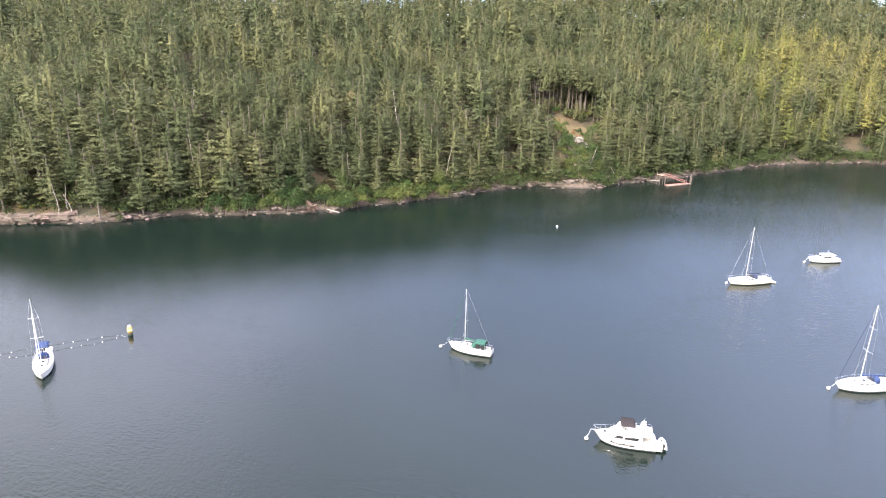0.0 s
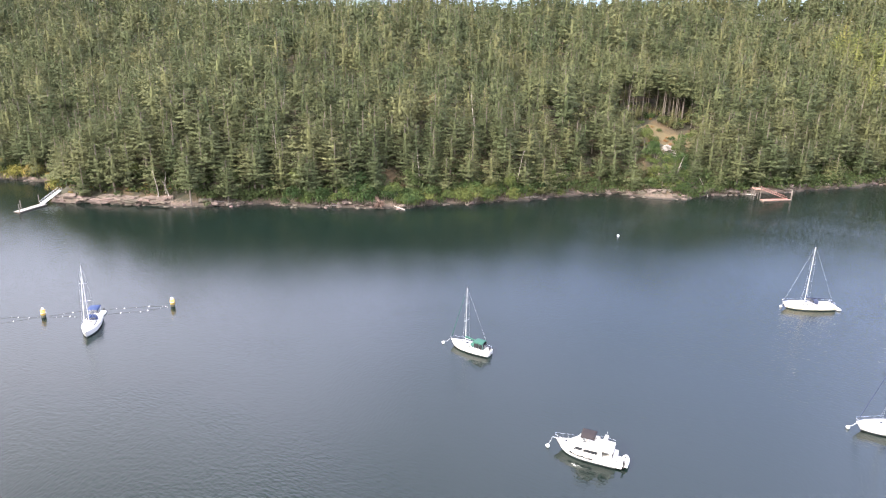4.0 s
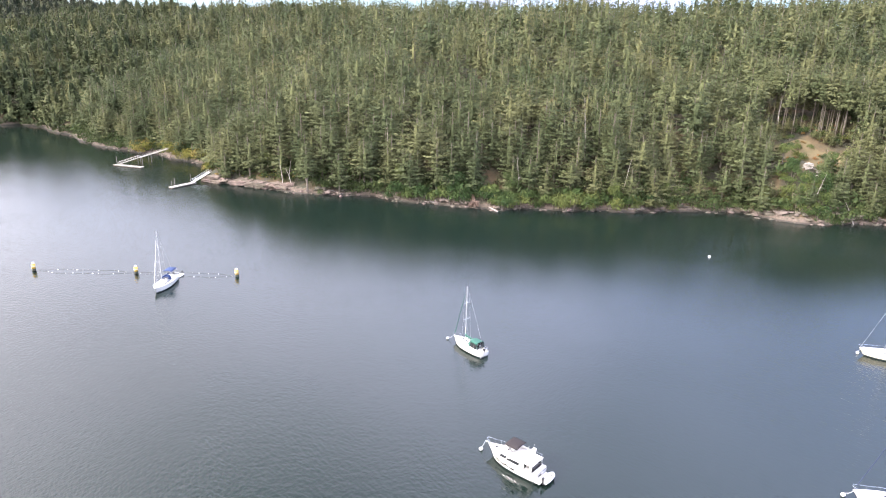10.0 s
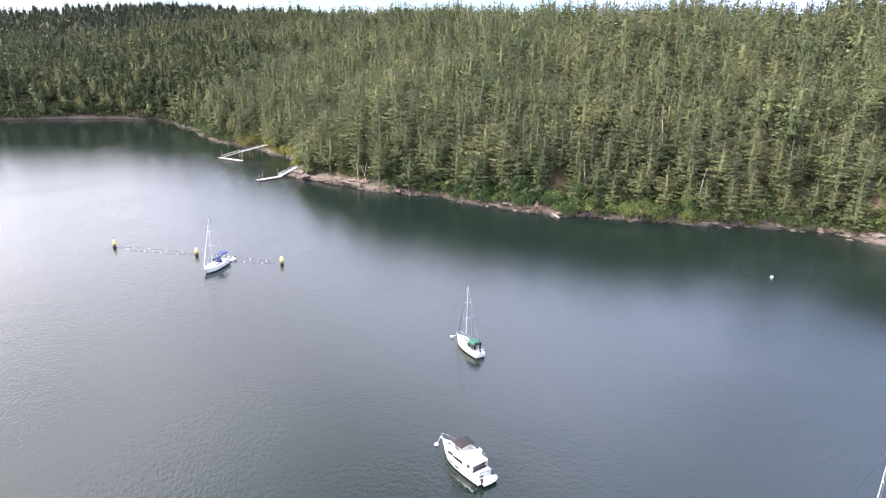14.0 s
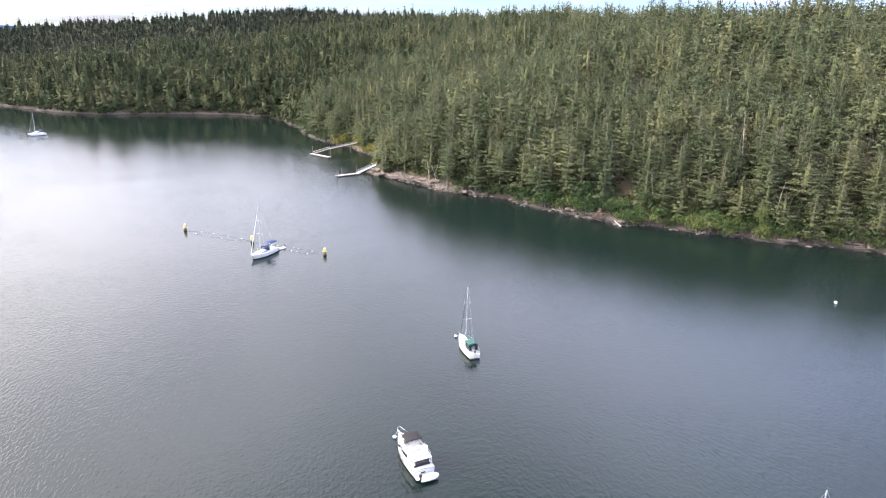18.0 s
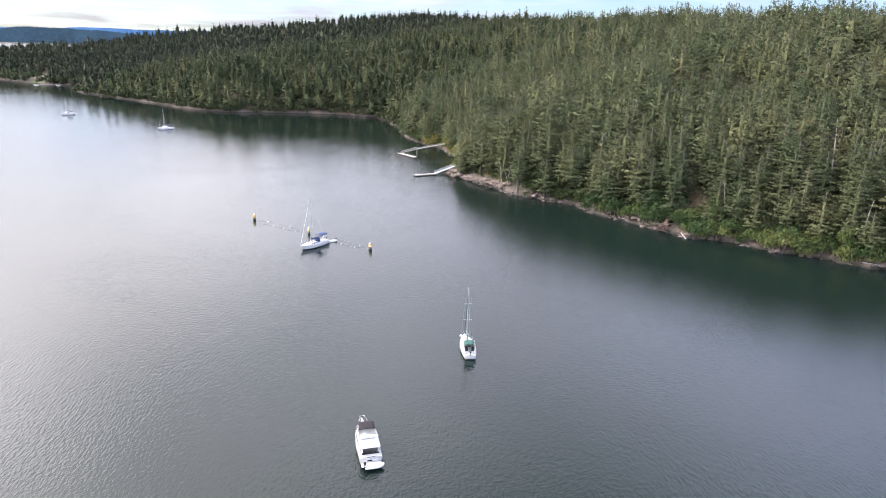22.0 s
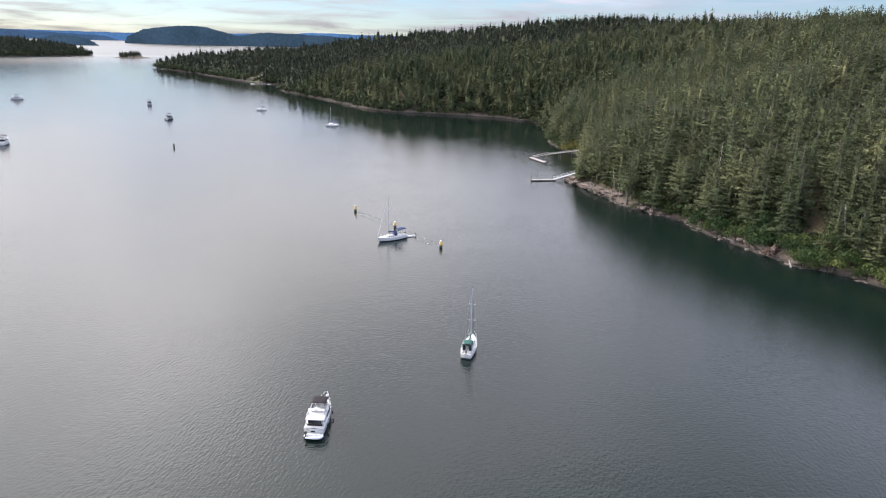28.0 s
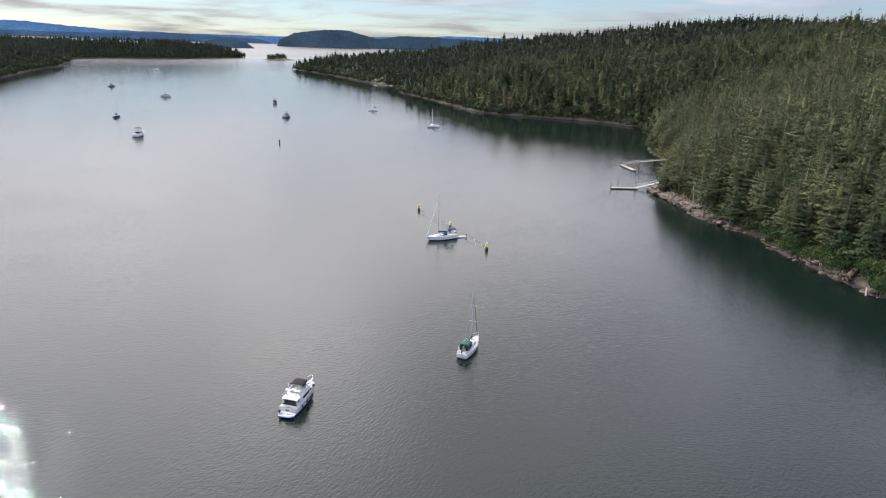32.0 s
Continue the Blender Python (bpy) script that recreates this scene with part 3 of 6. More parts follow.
    for j in range(3):
        t_ = j * 2.1
        tri((bend[0] + 0.009 * math.cos(t_), bend[1] + 0.009 * math.sin(t_), 0.9), (bend[0] - 0.009 * math.cos(t_), bend[1] - 0.009 * math.sin(t_), 0.9), (bend[0], bend[1], 1.012), (math.sin(t_), math.cos(t_), 0.6))
    v, normal = np.concatenate([v, np.array(extra)]), np.concatenate([normal, np.array(rough)])
    normal = normal / np.linalg.norm(normal, axis=1)[:, None]
    f = np.arange(len(v)).reshape(-1, 3)
    geo = np.cross(v[f[:, 1]] - v[f[:, 0]], v[f[:, 2]] - v[f[:, 0]])
    turned = (geo * normal[f[:, 0]]).sum(1) < 0
    f[turned] = f[turned][:, ::-1]
    return v, f, np.array(wood), normal


def trunk_arrays(sides, r0=0.0125):
    v, f = [], []
    for k in range(sides):
        a = k * math.tau / sides
        v += [(r0 * math.cos(a), r0 * math.sin(a), -0.06), (r0 * 0.25 * math.cos(a), r0 * 0.25 * math.sin(a), 0.93)]
    for k in range(sides):
        n = (k + 1) % sides
        f += [(2 * k, 2 * n, 2 * n + 1), (2 * k, 2 * n + 1, 2 * k + 1)]
    return np.array(v), np.array(f)


def unit(tv):
    out = tv * (1, 1, 0)
    return out / (np.linalg.norm(out, axis=1)[:, None] + 1e-9)


def variant(seed, boughs, tufts, size, sides=3, stem=0.0095, **kw):
    v, f, w, soft = conifer(np.random.RandomState(seed), boughs, tufts, size, **kw)
    tv, tf = trunk_arrays(sides, stem)
    return np.concatenate([v, tv]), np.concatenate([f, tf + len(v)]), np.concatenate([w, np.ones(len(tf), int)]), np.concatenate([soft, unit(tv)])


SHAPES = [(0.24, 0.19, 0.74), (0.32, 0.205, 0.60), (0.18, 0.175, 0.90), (0.36, 0.21, 0.54), (0.28, 0.185, 0.70), (0.24, 0.195, 0.64)]
MID = [variant(200 + k, 84, 14, 0.037, 4, base=b + 0.06, radius=r, top=t + 0.06) for k, (b, r, t) in enumerate(SHAPES)]
EDGE = [variant(230 + k, 92, 14, 0.040, 4, base=b - 0.04, radius=r, top=t) for k, (b, r, t) in enumerate(SHAPES)]
BAND = [variant(215 + k, 70, 11, 0.045, base=b + 0.03, radius=r * 1.05, top=t - 0.04) for k, (b, r, t) in enumerate(SHAPES)]
FAR = [variant(100 + k, 44, 8, 0.060, base=b + 0.05, radius=r * 0.96, top=t + 0.02, crisp=0.46, fat=0.26) for k, (b, r, t) in enumerate(SHAPES)]
COVE = [variant(130 + k, 50, 5, 0.082, base=b * 0.5 - 0.08, radius=r * 1.15, top=t * 0.5 + 0.45, crisp=0.3, core=0.47, fat=0.3) for k, (b, r, t) in enumerate(SHAPES)]
TINY = [variant(150 + k, 18, 4, 0.12, base=b * 0.5 - 0.04, radius=r * 1.2, top=t * 0.5 + 0.5, crisp=0.2, core=0.52, fat=0.32) for k, (b, r, t) in enumerate(SHAPES)]


def forest(name, kinds, places, label, leaves=None):
    """Many trees in one mesh. places: rows of x, y, z, height, turn, kind, tint."""
    vs, fs, ms, ts, ns, count = [], [], [], [], [], 0
    places = np.array(places)
    for k, (v, f, w, soft) in enumerate(kinds):
        rows = places[places[:, 5].astype(int) == k]
        if not len(rows):
            continue
        c, s, h = np.cos(rows[:, 4])[:, None], np.sin(rows[:, 4])[:, None], rows[:, 3][:, None]
        wide = h * (1.15 + 0.45 * ((rows[:, 4] * 7.3) % 1.0))[:, None]
        x = (v[None, :, 0] * c - v[None, :, 1] * s) * wide + rows[:, 0][:, None]
        y = (v[None, :, 0] * s + v[None, :, 1] * c) * wide + rows[:, 1][:, None]
        z = v[None, :, 2] * h + rows[:, 2][:, None]
        vs.append(np.stack([x, y, z], 2).reshape(-1, 3))
        ns.append(np.stack([soft[None, :, 0] * c - soft[None, :, 1] * s, soft[None, :, 0] * s + soft[None, :, 1] * c, soft[None, :, 2] + 0 * c], 2).reshape(-1, 3))
        fs.append((f[None] + (np.arange(len(rows)) * len(v))[:, None, None] + count).reshape(-1, 3))
        ms.append(np.tile(w, len(rows)))
        ts.append(np.repeat(rows[:, 6], len(v)))
        count += len(v) * len(rows)
    me = mesh_arrays(name, np.concatenate(vs), np.concatenate(fs), [leaves or fir_forest, bark], np.concatenate(ms), np.concatenate(ts), np.concatenate(ns))
    return tagged(new(name, me), label, "forest", kind="stuff")


def scatter(x0, x1, y0, y1, gap, seed):
    r = np.random.RandomState(seed)
    gx, gy = np.meshgrid(np.arange(x0, x1, gap), np.arange(y0, y1, gap))
    gx = gx + (np.arange(gx.shape[0])[:, None] % 2) * gap / 2
    return gx.ravel() + r.uniform(-0.42, 0.42, gx.size) * gap, gy.ravel() + r.uniform(-0.42, 0.42, gx.size) * gap, r


CLEARINGS = [(171, -43, 7, 6), (195, -43, 21, 15), (216, -43, 7, 20), (238, -201, 7, 12), (362, 586, 13, 9), (308, 468, 13, 8), (-133, 824, 12, 9)]


def grown(x, y):
    keep = np.ones(x.shape, bool)
    for cx, cy, rx, ry in CLEARINGS:
        keep &= ((x - cx) / rx) ** 2 + ((y - cy) / ry) ** 2 > 1
    return keep


def tints(x, y, r):
    base = 0.5 + 0.16 * value_noise(x, y, 60, 21) + r.uniform(-0.34, 0.34, x.shape)
    # a stand of yellow-green young trees in the south
    base = base + 0.45 * np.exp(-(((x - 300) / 45) ** 2 + ((y + 225) / 60) ** 2))
    # here and there a bright or a dull blue-green one
    base = base + np.where(r.uniform(0, 1, x.shape) > 0.94, 0.4, 0.0)
    return np.clip(base, 0, 1.3)


def grove(x0, x1, y0, y1, gap, seed, lo, hi, tall, kinds, height=east_height):
    x, y, r = scatter(x0, x1, y0, y1, gap, seed)
    z, d = height(x, y)
    ok = (d > lo) & (d < hi) & grown(x, y) & (r.uniform(0, 1, x.shape) > 0.04)
    x, y, z, d = x[ok], y[ok], z[ok], d[ok]
    h = tall * np.clip(r.normal(0.96, 0.13, x.shape), 0.55, 1.25) * np.interp(d, [0, 8, 30], [0.74, 0.92, 1.0])
    # low young trees below the clearing
    h = h * (1 - 0.62 * np.exp(-(((x - 174) / 15) ** 2 + ((y + 43) / 13) ** 2)))
    tint = tints(x, y, r)
    return np.stack([x, y, z - 0.3, h, r.uniform(0, math.tau, x.shape), r.randint(0, len(kinds), x.shape), tint], 1)


front = grove(80, 250, -215, 330, 6.4, 31, 0.5, 26, 22, MID)
order = np.argsort(np.hypot(front[:, 0] + 60, front[:, 1] + 40))
front_things, front_rest = front[order[:300]], front[order[300:]]
band = grove(80, 360, -270, 330, 7.5, 32, 26, 100, 23.5, BAND)
forest("edge_forest", EDGE, front_rest, "fir trees with long crowns at the forest edge")
forest("shore_forest", BAND, band, "dense fir forest on the slope behind the shore")
slope = grove(100, 640, -345, 430, 8.4, 33, 100, 280, 25, FAR)
forest("hill_forest", FAR, slope, "dense olive-green fir forest up to the ridge")
forest("south_forest", FAR, grove(220, 400, -300, -215, 6.2, 37, 2, 130, 23, FAR), "olive-green fir forest on the southern slope")
forest("cove_forest", COVE, grove(-120, 520, 330, 640, 9.0, 34, 0.8, 340, 24.5, COVE), "fir forest round the cove, shade put into its colour", shaded_cove_fir)
north = np.concatenate([grove(-120, 560, 640, 900, 9.8, 35, 0.8, 520, 24, TINY), grove(-380, 480, 900, 1330, 11.5, 36, 0.8, 400, 23, TINY)])
forest("north_forest", TINY, north, "fir forest on the far point, backlit shade put into its colour", backlit_fir)
across = grove(-1250, -520, 620, 1900, 9.4, 38, 0.5, 120, 21, TINY, west_height)
forest("west_forest", TINY, across, "wood on the headland across the bay, backlit shade put into its colour", backlit_fir)

forest("young_stand", MID, grove(226, 350, -268, -150, 9.6, 39, 1.5, 130, 25, MID), "bright yellow-green young trees on the southern slope", stand_green)

HIGH = [variant(260 + k, 60, 12, 0.034, 5, 0.0066, base=0.60, radius=0.15, top=0.5) for k in range(3)]
hr = np.random.RandomState(77)
hx, hy = hr.uniform(209, 222, 32), hr.uniform(-66, -20, 32)
hz = east_height(hx, hy)[0]
forest("tall_trunks", HIGH, np.stack([hx, hy, hz - 0.3, hr.uniform(20, 27, 32), hr.uniform(0, 6, 32), hr.randint(0, 3, 32), hr.uniform(0.2, 0.9, 32)], 1), "tall firs with long bare trunks behind the bluff")

yx, yy = hr.uniform(205, 228, 60), hr.uniform(-66, -20, 60)
forest("young_firs", EDGE, np.stack([yx, yy, east_height(yx, yy)[0] - 0.2, hr.uniform(4, 9, 60), hr.uniform(0, 6, 60), hr.randint(0, 6, 60), hr.uniform(0.5, 1.2, 60)], 1), "young firs among bare trunks behind the clearing")

NEAR = []
for k, (b, r, t) in enumerate([(0.2, 0.195, 0.70), (0.12, 0.205, 0.62), (0.28, 0.205, 0.62), (0.1, 0.19, 0.80), (0.34, 0.21, 0.5), (0.16, 0.175, 0.84)]):
    cv, cf, cw, cs = conifer(np.random.RandomState(300 + k), 120, 23, 0.028, base=b, radius=r, top=t, limbs=True)
    crown_me = mesh_arrays("crown", cv, cf, [fir_green, bark], cw, None, cs)
    tv, tf = trunk_arrays(7, 0.014)
    trunk_me = mesh_arrays("trunk", tv, tf, [bark])
    NEAR.append((crown_me, trunk_me))
for x, y, z, h, turn, kind, tint in front_things:
    root = tagged(new("fir_tree"), "tall green fir with bare lower trunk on the rocky shore", "tree", "trees along the shore")
    root.matrix_world = pose(x, y, z, 0, 0, math.degrees(turn)) @ Matrix.Diagonal((h * 1.5, h * 1.5, h, 1))
    crown_me, trunk_me = NEAR[int(kind) % len(NEAR)]
    for nm, me in (("crown", crown_me), ("trunk", trunk_me)):
        o = new(nm, me)
        o.parent = root


def leaf_clump(rng, count, flat=0.75, leaf=(0.05, 0.11)):
    """A shrub of height about 1: short folded leaf sprays on an uneven mound."""
    v, f = [], []
    lobes = [(rng.uniform(-0.45, 0.45), rng.uniform(-0.45, 0.45), rng.uniform(0.25, 0.7), rng.uniform(0.28, 0.5)) for _ in range(6)]
    for _ in range(count):
        lx, ly, lz, lr = lobes[rng.randint(6)]
        d = rng.normal(size=3); d /= np.linalg.norm(d); d[2] = abs(d[2]) * 0.9 - 0.15
        c = np.array((lx, ly, lz * flat)) + d * lr * rng.uniform(0.75, 1.1)
        a = rng.normal(size=3); a /= np.linalg.norm(a)
        b = np.cross(d, a); b /= (np.linalg.norm(b) + 1e-9)
        s = rng.uniform(*leaf)
        n = len(v)
        v += [c - b * s, c + a * s * 0.6, c + b * s, c - a * s * 0.6 - (0, 0, s * 0.4)]
        f += [(n, n + 1, n + 2), (n, n + 2, n + 3)]
    return np.array(v), np.array(f)


SHRUBS = []
for k in range(4):
    v, f = leaf_clump(np.random.RandomState(400 + k), 420, 0.75, (0.032, 0.074))
    SHRUBS.append((mesh_arrays("leaves", v, f, [shrub_green]), mesh_arrays("leaves", v, f, [shrub_gold]), mesh_arrays("leaves", v, f, [bracken_rust])))
stem_bm = bmesh.new()
for k in range(4):
    rod(stem_bm, (0.05 * math.cos(k * 1.6), 0.05 * math.sin(k * 1.6), -0.1), (0.3 * math.cos(k * 1.6), 0.3 * math.sin(k * 1.6), 0.5), 0.03, 0.012, 5)
stem_me = bpy.data.meshes.new("stem")
stem_bm.to_mesh(stem_me); stem_bm.free(); stem_me.materials.append(bark)


def shrub(x, y, z, size, turn, kind, gold):
    label = ("bright green leafy shrub overhanging the rocky shore", "yellow-gold shrub among dry grass on the bank", "rust-brown withered bracken in the hillside clearing")[int(gold)]
    root = tagged(new("shrub"), label, "shrub", "shrubs along the shore")
    root.matrix_world = pose(x, y, z, 0, 0, turn) @ Matrix.Diagonal((size, size, size * 1.35, 1))
    for nm, me in (("leaves", SHRUBS[kind][int(gold)]), ("stem", stem_me)):
        o = new(nm, me)
        o.parent = root


x, y, r = scatter(80, 250, -215, 330, 2.0, 51)
z, d = east_height(x, y)
bare = ((y > 118) & (y < 172) & (x < 100) & (d < 4)) | ((y > -50) & (y < -34) & (d < 3)) | (np.hypot(x - 110, y - 56) < 4.0)
ok = (d > -0.3) & (d < 4.0) & (r.uniform(0, 1, x.shape) > 0.15) & ~bare
places = [(px, py, pz - 0.25, r.uniform(2.8, 6.0), r.uniform(0, 360), r.randint(4), py > 172 and r.uniform() < 0.6) for px, py, pz in zip(x[ok], y[ok], z[ok])]
places.sort(key=lambda q: math.hypot(q[0] + 60, q[1] + 40) - (130 if q[6] else 0))
for q in places[:140]:
    shrub(*q)
br = np.random.RandomState(17)
# low growth in the clearing, on the bank under it and on the grassy top of the point
for k in range(210):
    if k < 105:
        px, py, kind = br.uniform(178, 214) if k < 75 else br.uniform(206, 226), br.uniform(-60, -26), (2, 0, 0)[k % 3]
        size = br.uniform(1.1, 2.0) if kind else br.uniform(1.5, 3.6)
    elif k < 170:
        px, py, size, kind = br.uniform(160, 176), br.uniform(-56, -36), br.uniform(2.2, 4.2), 0
    else:
        py = br.uniform(118, 172)
        px, size, kind = float(np.interp(py, [118, 134, 164, 172], [94, 91, 85, 90])) + br.uniform(3.5, 9), br.uniform(0.8, 1.7), k % 2
    if 170 < px < 176 and abs(py + 45) < 3.5:
        continue  # the white ledge stays bare
    pz = float(east_height(np.array([px]), np.array([py]))[0][0])
    shrub(px, py, pz - 0.15, size, br.uniform(0, 360), br.randint(4), kind)
far_places, edge_places = [q[:6] for q in places[140:]], []
x, y, r = scatter(80, 260, -215, 330, 3.5, 52)
z, d = east_height(x, y)
ok = (d > 2.5) & (d < 13) & grown(x, y)
far_places += [(px, py, pz - 0.3, r.uniform(2.6, 7.0), r.uniform(0, 360), r.randint(4)) for px, py, pz in zip(x[ok], y[ok], z[ok])]
# low growth that closes the edge of the far woods
for x0, x1, y0, y1, gap, height in ((-400, 260, 330, 700, 5.0, east_height), (-400, 60, 700, 1260, 8.0, east_height), (220, 290, -420, -215, 5.0, east_height), (-1000, -520, 620, 1900, 8.0, west_height)):
    x, y, r = scatter(x0, x1, y0, y1, gap, 53)
    z, d = height(x, y)
    ok = (d > -3.0) & (d < 2.0 * gap) & grown(x, y)
    z = np.maximum(z, 0.0)
    edge_places += [(px, py, pz - 0.3, r.uniform(0.9, 1.5) * gap, r.uniform(0, 360), 4) for px, py, pz in zip(x[ok], y[ok], z[ok])]
CLUMPS = [leaf_clump(np.random.RandomState(420 + k), 110, 0.75, (0.04, 0.095)) for k in range(4)] + [leaf_clump(np.random.RandomState(431), 32, 0.9, (0.10, 0.24))]
for rows, mat, label in ((far_places, undergrowth_green, "green undergrowth between the trees along the shore"), (edge_places, edge_green, "dark low growth along the edge of the far woods")):
    vs, fs, n = [], [], 0
    for px, py, pz, size, turn, kind in rows:
        v, f = CLUMPS[kind]
        a = radians(turn)
        vs.append(np.stack([(v[:, 0] * math.cos(a) - v[:, 1] * math.sin(a)) * size + px, (v[:, 0] * math.sin(a) + v[:, 1] * math.cos(a)) * size + py, v[:, 2] * size * 1.2 + pz], 1))
        fs.append(f + n); n += len(v)
    under = mesh_arrays("undergrowth", np.concatenate(vs), np.concatenate(fs), [mat])
    tagged(new("undergrowth", under), label, "shrubs", kind="stuff")


def broadleaf(x, y, h, mat, label):
    """A round-headed leafy tree: bent trunk, limbs and an uneven crown of small leaf sprays."""
    rng = np.random.RandomState(int(abs(x * 7 + y)))
    zz = float(east_height(np.array([x]), np.array([y]))[0][0])
    root = tagged(new("broadleaf_tree"), label, "tree")
    part("trunk", rod(rod(bmesh.new(), (0, 0, -0.5), (0.2, 0.1, h * 0.35), 0.22, 0.15, 7), (0.2, 0.1, h * 0.35), (0, 0.3, h * 0.8), 0.15, 0.04, 7), bark, root, "", True)
    for k in range(5):
        a = k * 1.3
        part("limb", rod(bmesh.new(), (0.15, 0.1, h * (0.3 + 0.07 * k)), (h * 0.25 * math.cos(a), h * 0.25 * math.sin(a), h * (0.55 + 0.07 * k)), 0.08, 0.025, 5), bark, root)
    v, f = leaf_clump(rng, 1100, 1.2, (0.03, 0.07))
    v = v * (h * 0.5, h * 0.5, h * 0.72) + (0, 0, h * 0.22)
    o = new("crown", mesh_arrays("crown", v, f, [mat]))
    o.parent = root
    root.matrix_world = pose(x, y, zz, 0, 0, rng.uniform(0, 360))


for x, y, h in ((163, 50, 15), (168, 56, 13)):
    broadleaf(x, y, h, maple_tan, "pale tan broadleaf tree among dark firs")
for x, y, h in ((97, 143, 8), (99, 138, 7), (186, -52, 9), (176, -36, 8), (163, -34, 7), (112, 66, 9), (108, 86, 9), (137, 14, 8), (122, 47, 9), (152, -3, 9)):
    broadleaf(x, y, h, shrub_green, "green broadleaf tree leaning over the shore")

# ---- boats ----


def stations(L, B, stern, fb, fb_bow, rake, n=14, draft=0.45, full=0.42):
    """Half sections of a hull, from transom to stem: rows of (x, half breadth, deck height) with the points of the section."""
    rows = []
    for k in range(n + 1):
        s = k / n
        b = 1 - (1 - stern) * ((full - s) / full) ** 2 if s < full else 1 - ((s - full) / (1 - full)) ** 2.3
        b = max(b, 0.012) * B / 2
        zs = fb + (fb_bow - fb) * s ** 1.8
        x = -L / 2 + s * L
        pts = []
        for wide, z in ((1.0, zs), (0.985, zs * 0.62), (0.93, zs * 0.25), (0.86, 0.0), (0.55, -draft * 0.6), (0.0, -draft)):
            back = rake * (s ** 5) * (1 - max(z, -draft) / zs) if zs else 0
            pts.append((x - back, b * wide * (1 if z >= 0 else 1 - 0.3 * s), z))
        rows.append((x, b, zs, pts))
    return rows


def hull_mesh(rows):
    bm = bmesh.new()
    rings = [[p for p in pts] + [(p[0], -p[1], p[2]) for p in reversed(pts[:-1])] for _, _, _, pts in rows]
    loft(bm, rings, closed=False)
    return bm


def band_mesh(rows, z0, z1, out=0.012):
    """A painted stripe round the hull between two heights."""
    bm = bmesh.new()

    def at(pts, z):
        for p, q in zip(pts, pts[1:]):
            if q[2] <= z <= p[2]:
                u = (z - q[2]) / (p[2] - q[2] + 1e-9)
                return tuple(q[i] + (p[i] - q[i]) * u for i in range(3))
        return pts[3]
    for side in (1, -1):
        a = [bm.verts.new((p[0], side * (p[1] + out), p[2])) for p in (at(r[3], z0) for r in rows)]
        b = [bm.verts.new((p[0], side * (p[1] + out), p[2])) for p in (at(r[3], z1) for r in rows)]
        for k in range(len(a) - 1):
            bm.faces.new((a[k], a[k + 1], b[k + 1], b[k]))
    p0, p1 = at(rows[0][3], z0), at(rows[0][3], z1)
    bm.faces.new([bm.verts.new(v) for v in ((p0[0] - out, p0[1], p0[2]), (p0[0] - out, -p0[1], p0[2]), (p1[0] - out, -p1[1], p1[2]), (p1[0] - out, p1[1], p1[2]))])
    return bm


def deck_mesh(rows, inset=0.05, drop=0.04, camber=0.07):
    bm = bmesh.new()
    rings = []
    for x, b, zs, _ in rows:
        w = max(b - inset, 0.005)
        rings.append([(x, w, zs - drop), (x, w * 0.5, zs - drop + camber * b), (x, 0, zs - drop + camber * b * 1.3), (x, -w * 0.5, zs - drop + camber * b), (x, -w, zs - drop)])
    return loft(bm, rings, caps=False)


def deck_at(rows, x):
    xs = [r[0] for r in rows]
    return float(np.interp(x, xs, [r[1] for r in rows])), float(np.interp(x, xs, [r[2] for r in rows]))


def house_mesh(sections):
    """A rounded deckhouse: rows of x, half width at foot, half width at top, foot z, top z."""
    bm = bmesh.new()
    rings = []
    for x, w0, w1, z0, z1 in sections:
        r = min(0.12, (z1 - z0) * 0.45)
        half = [(w0, z0), (w1, z1 - r), (w1 - r * 0.4, z1 - r * 0.25), (w1 - r * 1.3, z1), (0, z1 + 0.04)]
        rings.append([(x, y, z) for y, z in half] + [(x, -y, z) for y, z in reversed(half[:-1])])
    return loft(bm, rings)


def canopy_mesh(x0, x1, w, z, rise=0.18, skirt=0.12, n=6):
    """A stretched canvas roof with thickness."""
    bm = bmesh.new()
    rings = []
    for k in range(n + 1):
        x = x0 + (x1 - x0) * k / n
        zz = z + rise * 0.35 * math.sin(math.pi * k / n)
        top = [(x, w * c, zz + rise * (1 - c * c) - (skirt if abs(c) == 1 else 0)) for c in (-1, -0.97, -0.6, 0, 0.6, 0.97, 1)]
        rings.append(top + [(p[0], p[1] * 0.97, p[2] - 0.03) for p in reversed(top)])
    return loft(bm, rings, closed=True)


def dodger_mesh(x0, x1, w, z0, z1):
    """A spray hood, open aft: low at its front edge, high at its after hoop."""
    bm = bmesh.new()
    rings = []
    for u in (0, 0.35, 0.7, 1.0):
        x = x1 + (x0 - x1) * u
        h = z0 + 0.08 + (z1 - z0 - 0.08) * min(1, u * 1.5) ** 0.7
        ww = w * (0.82 + 0.18 * u)
        out = [(x, ww * math.cos(a), z0 + (h - z0) * max(0, math.sin(a)) ** 0.55) for a in [math.pi * k / 10 for k in range(11)]]
        rings.append(out + [(p[0], p[1] * 0.96, z0 + (p[2] - z0) * 0.95) for p in reversed(out)])
    return loft(bm, rings, closed=True)


